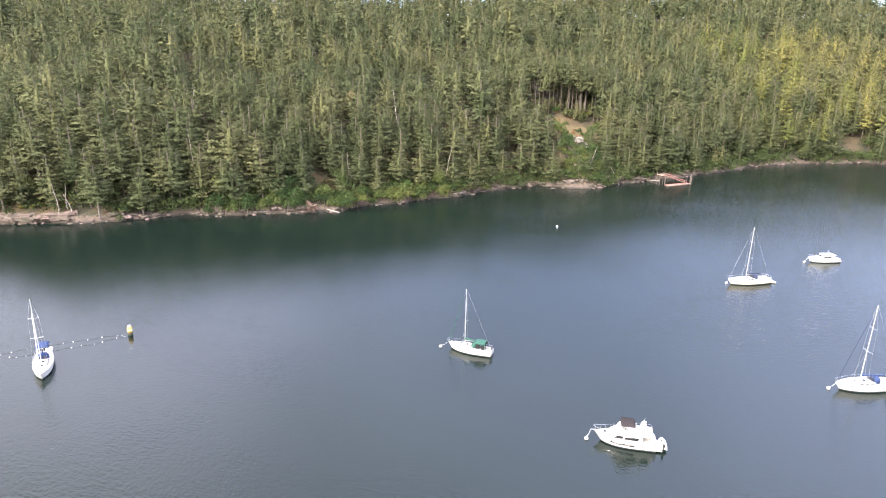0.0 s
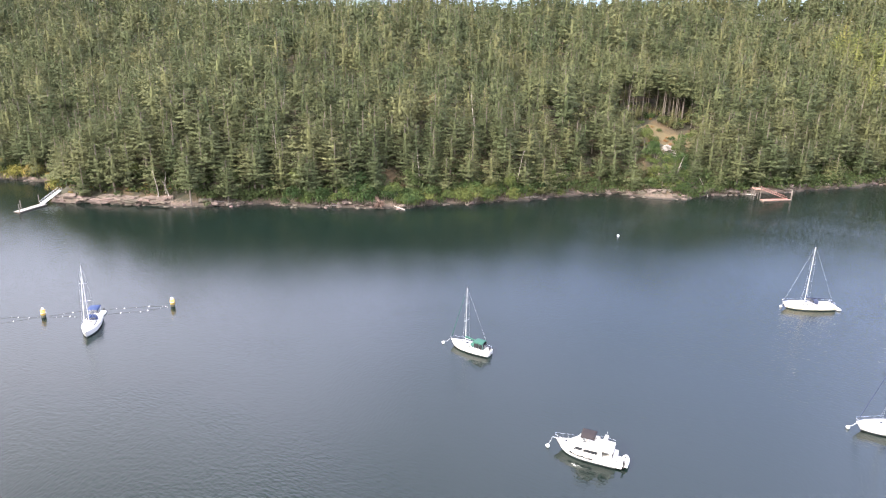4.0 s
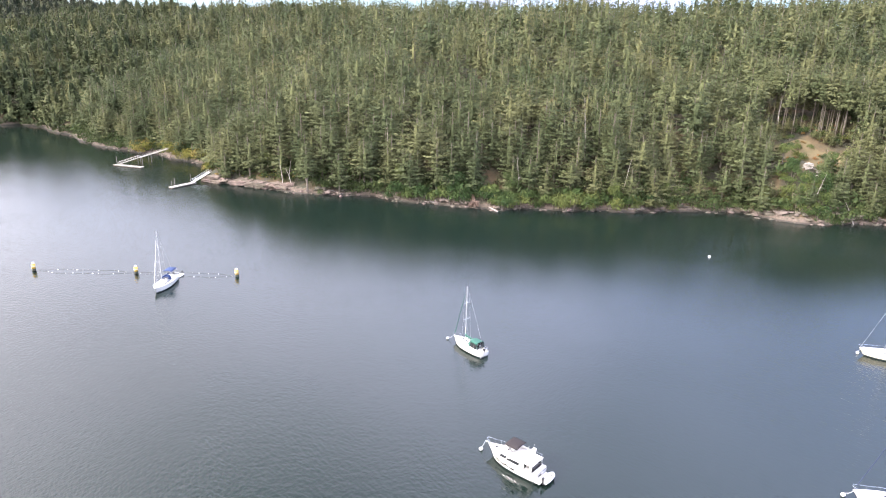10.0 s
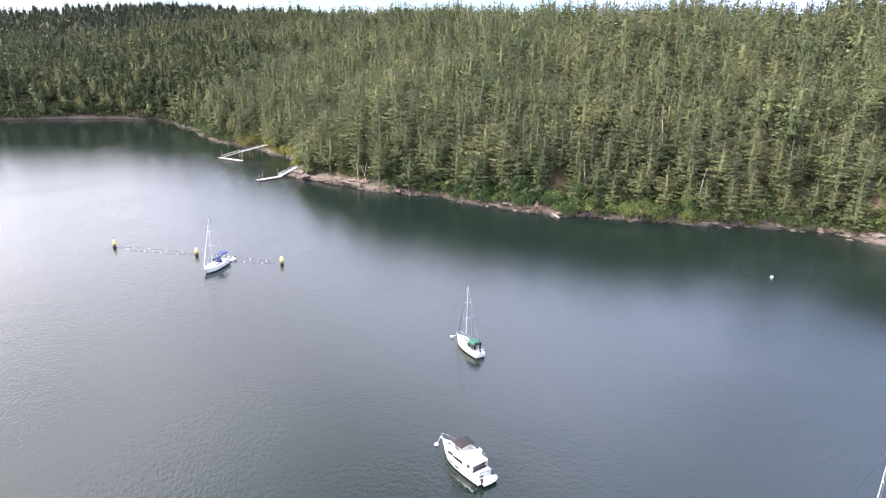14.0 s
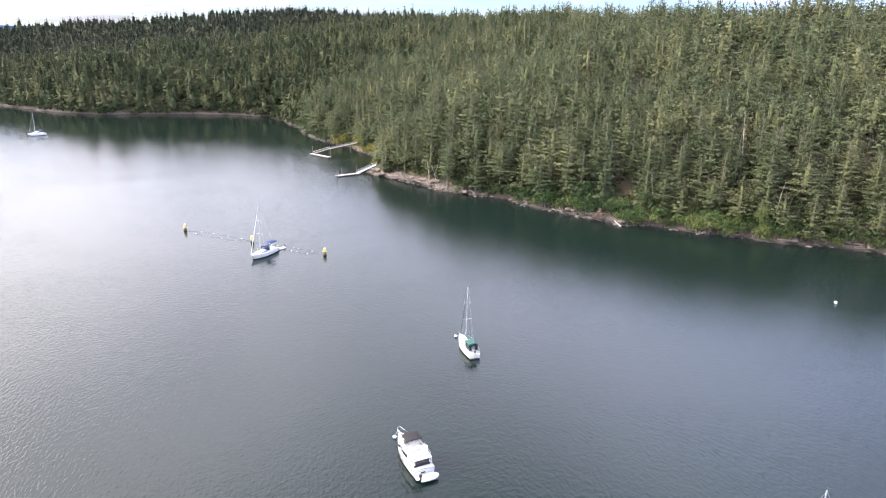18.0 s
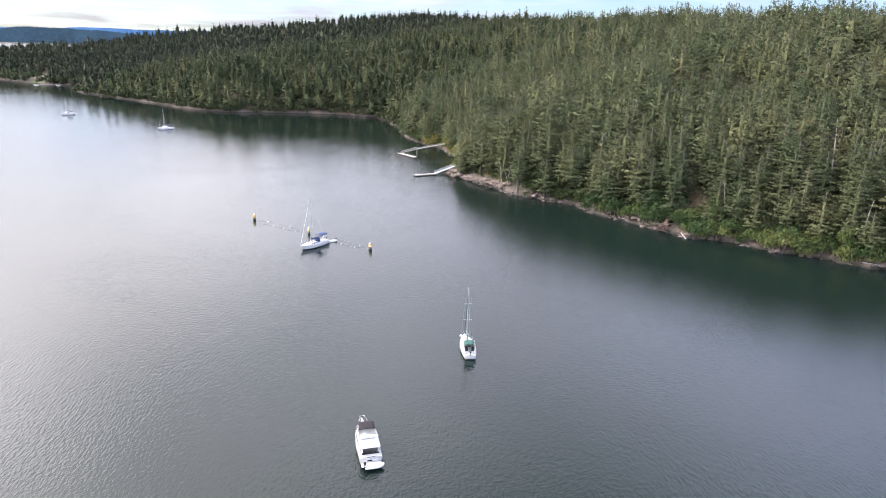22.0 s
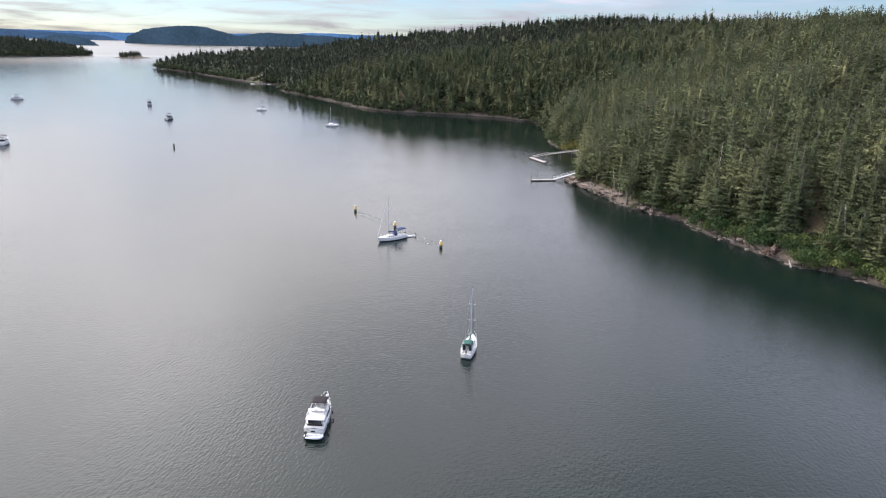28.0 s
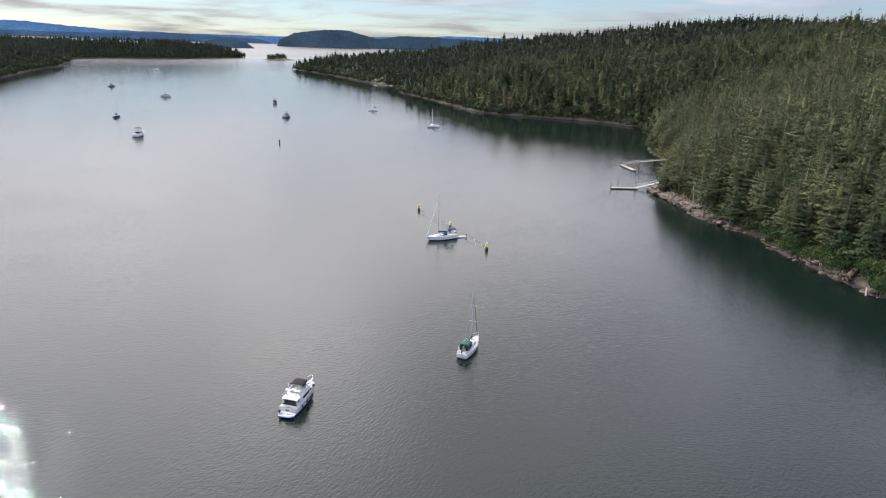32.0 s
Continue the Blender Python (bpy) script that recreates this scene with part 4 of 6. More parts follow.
def pane_mesh(x0, x1, y, z0, z1, lean=0.0, slant=0.0):
    """A thin dark side window, its foot at y, leaning in by lean, with its ends slanting aft."""
    bm = bmesh.new()
    sgn = 1 if y > 0 else -1
    rings = []
    for dy in (0.0, 0.02):
        rings.append([(x0, y + sgn * dy, z0), (x1, y + sgn * dy, z0), (x1 - slant, y - sgn * lean + sgn * dy, z1), (x0 - slant * 0.4, y - sgn * lean + sgn * dy, z1)])
    return loft(bm, rings, closed=True)


def rails(rows, root, L, x0, x1, high, mat, count, pulpit=True):
    for side in (1, -1):
        pts = []
        for k in range(count):
            x = x0 + (x1 - x0) * k / (count - 1)
            b, z = deck_at(rows, x)
            b = max(b - 0.07, 0.03)
            pts.append((x, side * b, z + high))
            part("stanchion", rod(bmesh.new(), (x, side * b, z - 0.05), (x, side * b, z + high), 0.016), mat, root)
        part("lifeline", tube(bmesh.new(), pts, 0.012, 5), mat, root)
    if pulpit:
        b1, z1 = deck_at(rows, x1)
        bend = [(x1, b1 - 0.05, z1 + high), (L / 2 - 0.05, max(b1 * 0.45, 0.12), z1 + high + 0.08), (L / 2 + 0.15, 0, z1 + high + 0.1), (L / 2 - 0.05, -max(b1 * 0.45, 0.12), z1 + high + 0.08), (x1, -b1 + 0.05, z1 + high)]
        bm = tube(bmesh.new(), bend, 0.022)
        for p in (bend[1], bend[3]):
            rod(bm, (p[0] - 0.2, p[1] * 0.7, z1 - 0.05), p, 0.018)
        part("pulpit", bm, mat, root, "bent steel pulpit rail")


def outboard(root, x, y, z, mat=None):
    bm = bmesh.new()
    box(bm, (0.38, 0.30, 0.42), (x, y, z + 0.42), bevel=0.08)
    box(bm, (0.16, 0.12, 0.8), (x - 0.02, y, z - 0.05), bevel=0.03)
    return part("outboard_motor", bm, mat or black_plastic, root, "small outboard motor")


def sailboat(label, at, heading, L=9.2, B=3.0, fb=0.95, fb_bow=1.3, mast_x=1.2, mast_top=12.6, hull_mat=None, canvas=None, jib=None, dodger=True, bimini=False, motor=True, stripe=None, arch=False, raft=False, masts_mat=None, spreaders=2, cover=True, roof=2.0, closed_in=False):
    hull_mat, canvas, jib, masts_mat = hull_mat or gelcoat, canvas or green_canvas, jib or wire, masts_mat or alloy
    root = tagged(new("sailboat"), label, "sailboat", "moored sailing boats")
    rows = stations(L, B, 0.70, fb, fb_bow, L * 0.09)
    part("hull", hull_mesh(rows), hull_mat, root, "", True)
    part("boot_stripe", band_mesh(rows, 0.0, 0.24), boot_paint, root, "black boot stripe")
    if stripe:
        part("cove_stripe", band_mesh(rows, fb * 0.72, fb * 0.80, 0.008), stripe, root, "thin painted stripe")
    part("deck", deck_mesh(rows), deck_white, root, "", True)
    # toe rail
    for side in (1, -1):
        part("toe_rail", tube(bmesh.new(), [(r[0], side * (r[1] - 0.02), r[2] + 0.02) for r in rows], 0.03, 5), alloy, root)
    # cabin trunk with its windows and hatches
    ca, cb = -0.08 * L, 0.27 * L
    z0 = deck_at(rows, 0)[1] - 0.06
    secs = [(ca, 0.30 * B, 0.27 * B, z0, z0 + 0.52), (ca + 0.25 * L, 0.27 * B, 0.235 * B, z0, z0 + 0.46), (cb - 0.3, 0.19 * B, 0.15 * B, z0 + 0.02, z0 + 0.34), (cb, 0.15 * B, 0.11 * B, z0 + 0.05, z0 + 0.12)]
    trunk_house = part("cabin_trunk", house_mesh(secs), gelcoat, root, "low white cabin trunk", True)
    for side in (1, -1):
        for k in range(3):
            x0 = ca + 0.25 + k * 0.082 * L
            w = 0.30 * B - 0.03 * B * (x0 - ca) / (0.25 * L)
            part("window", pane_mesh(x0, x0 + 0.062 * L, side * (w - 0.035), z0 + 0.17, z0 + 0.33, 0.03, 0.04), dark_glass, trunk_house)
    for x, s in ((0.19 * L, 0.45), (0.06 * L, 0.5)):
        part("hatch", box(bmesh.new(), (s, s, 0.06), (x, 0.12 if s > 0.46 else 0, float(np.interp(x, [r[0] for r in secs], [r[4] for r in secs])) + 0.05), bevel=0.02), dark_glass, trunk_house, "smoked deck hatch")
    # cockpit
    fx0, fx1 = -L / 2 + 0.45, ca - 0.05
    zc = deck_at(rows, -L * 0.3)[1]
    part("cockpit_floor", box(bmesh.new(), (fx1 - fx0, 0.34 * B, 0.03), ((fx0 + fx1) / 2, 0, zc + 0.055), bevel=0.01), deck_white, root, "grey cockpit sole")
    for side in (1, -1):
        part("coaming", box(bmesh.new(), (fx1 - fx0, 0.13, 0.24), ((fx0 + fx1) / 2, side * 0.29 * B, zc + 0.14), bevel=0.04), gelcoat, root)
        part("bench", box(bmesh.new(), (fx1 - fx0 - 0.3, 0.07 * B, 0.1), ((fx0 + fx1) / 2, side * 0.22 * B, zc + 0.12), bevel=0.02), deck_white, root)
        part("winch", rod(bmesh.new(), (fx1 - 0.7, side * 0.30 * B, zc + 0.24), (fx1 - 0.7, side * 0.30 * B, zc + 0.40), 0.08, 0.06, 8), steel, root)
    bm = bmesh.new()
    for k in range(12):
        a, b = k * math.tau / 12, (k + 1) * math.tau / 12
        rod(bm, (fx0 + 0.7, 0.36 * math.cos(a), zc + 0.75 + 0.36 * math.sin(a)), (fx0 + 0.7, 0.36 * math.cos(b), zc + 0.75 + 0.36 * math.sin(b)), 0.018, None, 5)
    rod(bm, (fx0 + 0.75, 0, zc), (fx0 + 0.75, 0, zc + 0.8), 0.06)
    part("steering_wheel", bm, steel, root)
    # rig
    foot = float(np.interp(mast_x, [r[0] for r in secs], [r[4] for r in secs])) if mast_x < cb else deck_at(rows, mast_x)[1]
    part("mast", rod(bmesh.new(), (mast_x, 0, foot - 0.05), (mast_x, 0, mast_top), 0.085, 0.06, 8), masts_mat, root)
    boom_z = foot + 0.75
    boom_end = mast_x - 0.40 * L
    part("boom", rod(bmesh.new(), (mast_x - 0.1, 0, boom_z), (boom_end, 0, boom_z + 0.05), 0.06), masts_mat, root)
    if cover:
        bm = bmesh.new()
        rings = []
        for k in range(9):
            u = k / 8
            x, r = mast_x - 0.02 + (boom_end + 0.1 - mast_x) * u, 0.26 - 0.13 * u + 0.02 * math.sin(k * 2.3)
            lift_ = 0.22 * (1 - u) ** 2
            rings.append([(x, r * 0.6 * math.cos(a), boom_z + 0.10 + lift_ + r * 0.9 * math.sin(a)) for a in [j * math.tau / 8 for j in range(8)]])
        part("sail_cover", loft(bm, rings, closed=True), canvas, root, "canvas cover over the furled mainsail", True)
    top_b = mast_x
    heights = (0.40, 0.70) if spreaders == 2 else (0.55,)
    for q, w in zip(heights, (0.30 * B, 0.24 * B)):
        z = foot + (mast_top - foot) * q
        for side in (1, -1):
            part("spreader", rod(bmesh.new(), (mast_x, 0, z), (mast_x - 0.12, side * w, z + 0.06), 0.04, 0.028, 6), masts_mat, root)
    bow_x, bow_z = L / 2 - 0.12, fb_bow + 0.05
    part("forestay", rod(bmesh.new(), (bow_x, 0, bow_z), (mast_x + 0.08, 0, mast_top - 0.25), 0.014, None, 5), wire, root)
    f0, f1 = Vector((bow_x, 0, bow_z)), Vector((mast_x + 0.08, 0, mast_top - 0.25))
    part("furled_jib", rod(bmesh.new(), f0.lerp(f1, 0.05), f0.lerp(f1, 0.86), 0.016 if jib == wire else 0.075, 0.014 if jib == wire else 0.035, 8), jib, root, "headsail rolled round the forestay")
    part("backstay", rod(bmesh.new(), (-L / 2 + 0.1, 0, fb), (mast_x - 0.08, 0, mast_top - 0.1), 0.013, None, 5), wire, root)
    for side in (1, -1):
        b, z = deck_at(rows, mast_x - 0.15)
        q = foot + (mast_top - foot) * heights[0]
        pts = [(mast_x - 0.15, side * (b - 0.1), z)] + [(mast_x - 0.12, side * w, foot + (mast_top - foot) * h + 0.06) for h, w in zip(heights, (0.30 * B, 0.24 * B))] + [(mast_x, 0, mast_top - 0.2)]
        part("shroud", tube(bmesh.new(), pts, 0.012, 5), wire, root)
        part("lower_shroud", rod(bmesh.new(), (mast_x + 0.35, side * (b - 0.12), z), (mast_x, 0, q), 0.011, None, 5), wire, root)
    part("masthead_gear", tube(bmesh.new(), [(mast_x, 0, mast_top), (mast_x, 0, mast_top + 0.35), (mast_x - 0.3, 0, mast_top + 0.38)], 0.02), black_plastic, root)
    rails(rows, root, L, -L / 2 + 0.3, L * 0.36, 0.6, steel, 7)
    sx = -L / 2 + 0.3
    b, z = deck_at(rows, sx)
    part("pushpit", tube(bmesh.new(), [(sx + 0.8, b, z + 0.6), (sx, b - 0.05, z + 0.62), (sx - 0.2, b * 0.5, z + 0.62), (sx - 0.2, -b * 0.5, z + 0.62), (sx, -b + 0.05, z + 0.62), (sx + 0.8, -b, z + 0.6)], 0.022), steel, root, "bent steel stern rail")
    if dodger:
        dz = zc + 0.25
        dm = part("dodger", dodger_mesh(ca - 0.75, ca + 0.55, 0.30 * B, dz, dz + 1.15), canvas, root, "canvas spray hood over the companionway", True)
        for k in (-1, 0, 1):
            part("clear_window", box(bmesh.new(), (0.03, 0.15 * B, 0.34), (ca + 0.38, k * 0.17 * B, dz + 0.62), Matrix.Rotation(radians(-38), 4, "Y"), 0.01), dark_glass, dm)
    if bimini:
        part("bimini", canopy_mesh(fx0 + 0.1, ca - 0.95, 0.33 * B, zc + roof), canvas, root, "stretched canvas sun roof over the cockpit", True)
        for x in (fx0 + 0.3, ca - 1.15):
            for side in (1, -1):
                part("bimini_pole", rod(bmesh.new(), ((fx0 + ca) / 2 - 0.3, side * 0.33 * B, zc + 0.1), (x, side * 0.32 * B, zc + roof - 0.05), 0.018), steel, root)
    if closed_in:
        # a canvas cockpit tent with clear panels
        tent = part("cockpit_tent", canopy_mesh(fx0 + 0.75, ca - 0.5, 0.31 * B, zc + roof, 0.2, 0.3), canvas, root, "dark green canvas roof of the cockpit enclosure", True)
        for side in (1, -1):
            for xa, xb in ((fx0 + 0.85, (fx0 + ca) / 2 - 0.1), ((fx0 + ca) / 2 + 0.05, ca - 0.6)):
                part("clear_panel", pane_mesh(xa, xb, side * 0.31 * B, zc + 0.3, zc + roof - 0.12, 0.06), dark_glass, tent, "clear side panel, dark inside")
            part("clear_panel", box(bmesh.new(), (0.03, 0.19 * B, roof - 0.55), (fx0 + 0.72, side * 0.19 * B, zc + roof / 2 + 0.05), bevel=0.01), dark_glass, tent, "clear back panel, dark inside")
            part("tent_corner", box(bmesh.new(), (0.07, 0.05, roof - 0.3), (fx0 + 0.74, side * 0.305 * B, zc + roof / 2), bevel=0.01), canvas, tent)
    if arch:
        bm = tube(bmesh.new(), [(fx0 + 0.1, 0.34 * B, zc), (fx0, 0.33 * B, zc + 2.1), (fx0, -0.33 * B, zc + 2.1), (fx0 + 0.1, -0.34 * B, zc)], 0.035)
        part("stern_arch", bm, steel, root)
        part("solar_panel", box(bmesh.new(), (0.9, 0.55 * B, 0.04), (fx0 + 0.1, 0, zc + 2.16), bevel=0.01), gelcoat, root)
    if motor:
        outboard(root, -L / 2 + 0.12, 0.0, zc + 0.15)
    part("rudder", box(bmesh.new(), (0.35, 0.06, 0.8), (-L / 2 + 0.25, 0, -0.45), bevel=0.02), boot_paint, root)
    if raft:
        part("life_ring", rod(bmesh.new(), (sx - 0.25, 0.3 * B, z + 0.4), (sx - 0.17, 0.3 * B, z + 0.4), 0.3, 0.3, 12), buoy_white, root)
    root.matrix_world = pose(at[0], at[1], 0, 0, 0, heading)
    return root


def dinghy(label, m, L=2.9, mat=None):
    """An inflatable tender: two tubes joined at the bow, floor, thwart and transom."""
    mat = mat or grey_rubber
    root = tagged(new("dinghy"), label, "dinghy")
    bm = bmesh.new()
    r, w = 0.072 * L, 0.165 * L
    path = [(-L / 2, w, 0), (-L * 0.1, w, 0), (L * 0.25, w * 0.9, 0.02), (L * 0.42, w * 0.5, 0.10), (L * 0.48, 0, 0.14)]
    path += [(p[0], -p[1], p[2]) for p in reversed(path[:-1])]
    rings = []
    for k, p in enumerate(path):
        a, b = Vector(path[max(k - 1, 0)]), Vector(path[min(k + 1, len(path) - 1)])
        q = (b - a).to_track_quat("Z", "Y").to_matrix()
        rr = r * (0.55 if k in (0, len(path) - 1) else 1)
        rings.append([Vector(p) + q @ Vector((rr * math.cos(t), rr * math.sin(t), 0)) + Vector((0, 0, r * 0.6)) for t in [j * math.tau / 10 for j in range(10)]])
    part("tube", loft(bm, rings, closed=True), mat, root, "", True)
    part("floor", box(bmesh.new(), (L * 0.8, w * 1.7, 0.06), (-L * 0.08, 0, 0.06), bevel=0.02), deck_white, root)
    part("thwart", box(bmesh.new(), (0.25, w * 1.9, 0.06), (-0.1, 0, 0.28), bevel=0.02), deck_white, root)
    part("transom", box(bmesh.new(), (0.06, w * 1.7, 0.42), (-L * 0.44, 0, 0.22), bevel=0.02), deck_white, root)
    outboard(root, -L * 0.5, 0, 0.3)
    root.matrix_world = m
    return root


def motor_yacht(label, at, heading, L=9.6, B=3.4, hull_mat=None, far=False):
    """A flybridge cruiser with side windows, aft cockpit under an overhanging roof, bimini and swim platform."""
    hull_mat = hull_mat or gelcoat
    k = L / 10.4
    root = tagged(new("motor_yacht"), label, "motor boat", "moored motor boats")
    rows = stations(L * 0.92, B, 0.93, 1.25 * k, 1.75 * k, L * 0.12, full=0.36, draft=0.5)
    part("hull", hull_mesh(rows), hull_mat, root, "", True)
    part("boot_stripe", band_mesh(rows, 0.0, 0.22), boot_paint, root, "dark boot stripe")
    part("rub_rail", band_mesh(rows, 1.02 * k, 1.09 * k, 0.02), steel, root, "thin rubbing strake")
    part("deck", deck_mesh(rows), deck_white, root, "", True)
    for side in (1, -1):
        pm = bmesh.new()
        for j, (a, b) in enumerate(((-1.3, 0.5), (0.6, 2.3))):
            ya, yb = deck_at(rows, a * k)[0] * 0.985, deck_at(rows, b * k)[0] * 0.985
            loft(pm, [[(a * k, side * (ya + d), 0.62 * k), (b * k, side * (yb + d), 0.74 * k), (b * k - 0.15, side * (yb + d + 0.02), 0.98 * k), (a * k - 0.2, side * (ya + d + 0.02), 0.90 * k)] for d in (-0.02, 0.02)], closed=True)
        part("hull_window", pm, dark_glass, root, "dark slanting hull windows")
    z0 = 1.22 * k
    zr = z0 + 1.25 * k       # roof of the saloon
    secs = [(-2.6 * k, 0.43 * B, 0.39 * B, z0, zr), (0.4 * k, 0.41 * B, 0.36 * B, z0 + 0.05, zr), (1.3 * k, 0.37 * B, 0.31 * B, z0 + 0.12, zr - 0.08), (2.5 * k, 0.28 * B, 0.20 * B, z0 + 0.25, z0 + 0.55), (3.3 * k, 0.16 * B, 0.1 * B, z0 + 0.35, z0 + 0.42)]
    saloon = part("saloon", house_mesh(secs), gelcoat, root, "rounded white deckhouse", True)
    for side in (1, -1):
        part("side_window", pane_mesh(-1.9 * k, 0.3 * k, side * (0.425 * B - 0.01), z0 + 0.42 * k, z0 + 0.88 * k, 0.03, 0.35), dark_glass, saloon, "long dark side window")
        part("side_window", pane_mesh(0.45 * k, 1.75 * k, side * (0.395 * B + 0.02), z0 + 0.44 * k, z0 + 0.86 * k, 0.08, 0.45), dark_glass, saloon, "dark pointed side window")
    bm = bmesh.new()
    loft(bm, [[(1.42 * k, -0.29 * B, zr - 0.08), (1.42 * k, 0.29 * B, zr - 0.08), (2.42 * k, 0.2 * B, z0 + 0.60), (2.42 * k, -0.2 * B, z0 + 0.60)], [(1.46 * k, -0.29 * B, zr - 0.04), (1.46 * k, 0.29 * B, zr - 0.04), (2.47 * k, 0.2 * B, z0 + 0.63), (2.47 * k, -0.2 * B, z0 + 0.63)]], closed=True)
    part("windscreen", bm, deck_white, saloon, "white canvas cover over the windscreen")
    part("hatch", box(bmesh.new(), (0.5, 0.5, 0.05), (3.0 * k, 0.0, z0 + 0.5), bevel=0.02), dark_glass, saloon, "smoked deck hatch")
    # flybridge
    fz = zr + 0.02
    bm = bmesh.new()
    box(bm, (4.6 * k, 0.84 * B, 0.12), (-1.9 * k, 0, fz), bevel=0.05)
    fly = part("flybridge_deck", bm, gelcoat, root, "white overhanging flybridge deck")
    outline = [(-1.6 * k, 0.40 * B), (0.7 * k, 0.37 * B), (1.25 * k, 0.26 * B), (1.4 * k, 0), (1.25 * k, -0.26 * B), (0.7 * k, -0.37 * B), (-1.6 * k, -0.40 * B)]
    bm = bmesh.new()
    loft(bm, [[(x + 0.0, y, fz), (x - 0.12, y * 0.95, fz + 0.55 * k), (x - 0.2, y * 0.90, fz + 0.55 * k), (x - 0.14, y * 0.9, fz)] for x, y in outline], closed=True)
    part("flybridge_coaming", bm, gelcoat, fly, "moulded white coaming", True)
    bm = bmesh.new()
    loft(bm, [[(x - 0.14, y * 0.93, fz + 0.55 * k), (x - 0.40, y * 0.88, fz + 0.85 * k), (x - 0.43, y * 0.87, fz + 0.85 * k), (x - 0.17, y * 0.92, fz + 0.55 * k)] for x, y in outline[1:6]], closed=True)
    part("wind_deflector", bm, grey_rubber, fly, "clear wind deflector")
    for y in (0.45, -0.45):
        bm = bmesh.new()
        box(bm, (0.5, 0.5, 0.12), (-0.1 * k, y * k, fz + 0.5), bevel=0.05)
        box(bm, (0.12, 0.5, 0.55), (-0.38 * k, y * k, fz + 0.75), bevel=0.05)
        box(bm, (0.15, 0.15, 0.45), (-0.1 * k, y * k, fz + 0.25), bevel=0.02)
        part("helm_seat", bm, deck_white, fly)
    bm = box(bmesh.new(), (0.55, 0.55 * B, 0.35), (-1.7 * k, 0, fz + 0.25), bevel=0.06)
    part("bench_seat", bm, deck_white, fly)
    part("helm_console", box(bmesh.new(), (0.4, 0.3 * B, 0.65), (0.75 * k, 0, fz + 0.35), bevel=0.08), gelcoat, fly)
    part("bimini", canopy_mesh(-1.35 * k, 0.85 * k, 0.34 * B, fz + 1.4 * k, 0.10), black_canvas, root, "dark canvas sun roof over the flybridge", True)
    for x in (-1.1, 0.6):
        for side in (1, -1):
            part("bimini_pole", rod(bmesh.new(), (-0.3 * k, side * 0.36 * B, fz + 0.5), (x * k, side * 0.31 * B, fz + 1.37 * k), 0.02), steel, root)
    # radar arch with aerials, aft roof
    bm = bmesh.new()
    loft(bm, [[(x, y, z), (x - 0.45, y, z), (x - 0.45, y * 0.93, z), (x, y * 0.93, z)] for x, y, z in ((-2.3 * k, 0.40 * B, fz), (-2.55 * k, 0.38 * B, fz + 0.9 * k), (-2.6 * k, 0.33 * B, fz + 1.05 * k))], closed=True)
    loft(bm, [[(x, -y, z), (x - 0.45, -y, z), (x - 0.45, -y * 0.93, z), (x, -y * 0.93, z)] for x, y, z in ((-2.3 * k, 0.40 * B, fz), (-2.55 * k, 0.38 * B, fz + 0.9 * k), (-2.6 * k, 0.33 * B, fz + 1.05 * k))], closed=True)
    box(bm, (0.5, 0.74 * B, 0.12), (-2.8 * k, 0, fz + 1.05 * k), bevel=0.04)
    part("radar_arch", bm, gelcoat, root, "white moulded radar arch")
    part("radar_dome", rod(bmesh.new(), (-2.8 * k, 0, fz + 1.1 * k), (-2.8 * k, 0, fz + 1.32 * k), 0.3, 0.26, 12), gelcoat, root)
    for y, h in ((0.7, 1.3), (-0.9, 0.9), (0.2, 0.7)):
        part("aerial", rod(bmesh.new(), (-2.8 * k, y * k, fz + 1.1 * k), (-2.9 * k, y * k, fz + (1.1 + h) * k), 0.018, 0.01, 5), buoy_white, root)
    for side in (1, -1):
        part("fly_rail", tube(bmesh.new(), [(-1.7 * k, side * 0.39 * B, fz + 0.5), (-2.6 * k, side * 0.40 * B, fz + 0.55), (-4.05 * k, side * 0.38 * B, fz + 0.5), (-4.1 * k, side * 0.2 * B, fz + 0.5)], 0.018), steel, root)
        part("roof_pillar", box(bmesh.new(), (0.25, 0.1, 1.25 * k), (-3.95 * k, side * 0.40 * B, z0 + 0.62 * k), bevel=0.03), gelcoat, root)
    # aft cockpit: dark opening, bench and transom
    part("cockpit_door", box(bmesh.new(), (0.05, 0.60 * B, 0.95 * k), (-2.63 * k, 0, z0 + 0.62 * k), bevel=0.01), dark_glass, root, "dark glass saloon doors")
    part("aft_enclosure", box(bmesh.new(), (0.06, 0.60 * B, 0.62 * k), (-4.02 * k, 0, z0 + 0.78 * k), bevel=0.01), dark_glass, root, "clear cockpit enclosure, dark inside")
    part("aft_screen", box(bmesh.new(), (0.08, 0.70 * B, 0.34 * k), (-4.08 * k, 0, z0 + 0.30 * k), bevel=0.03), black_canvas, root, "black canvas cockpit screen")
    part("cockpit_seat", box(bmesh.new(), (0.45, 0.5 * B, 0.3), (-3.7 * k, 0, z0 + 0.12), bevel=0.05), deck_white, root)
    part("transom_panel", box(bmesh.new(), (0.12, 0.8 * B, 0.5 * k), (-4.55 * k, 0, z0 - 0.1), bevel=0.05), gelcoat, root)
    part("name_bar", box(bmesh.new(), (0.02, 0.30 * B, 0.12), (-4.625 * k, 0, z0 - 0.02)), boot_paint, root, "dark bar of lettering")
    part("transom_locker", box(bmesh.new(), (0.03, 0.2 * B, 0.24), (-4.81 * k, 0.05 * B, 0.72 * k), bevel=0.01), dark_glass, root)
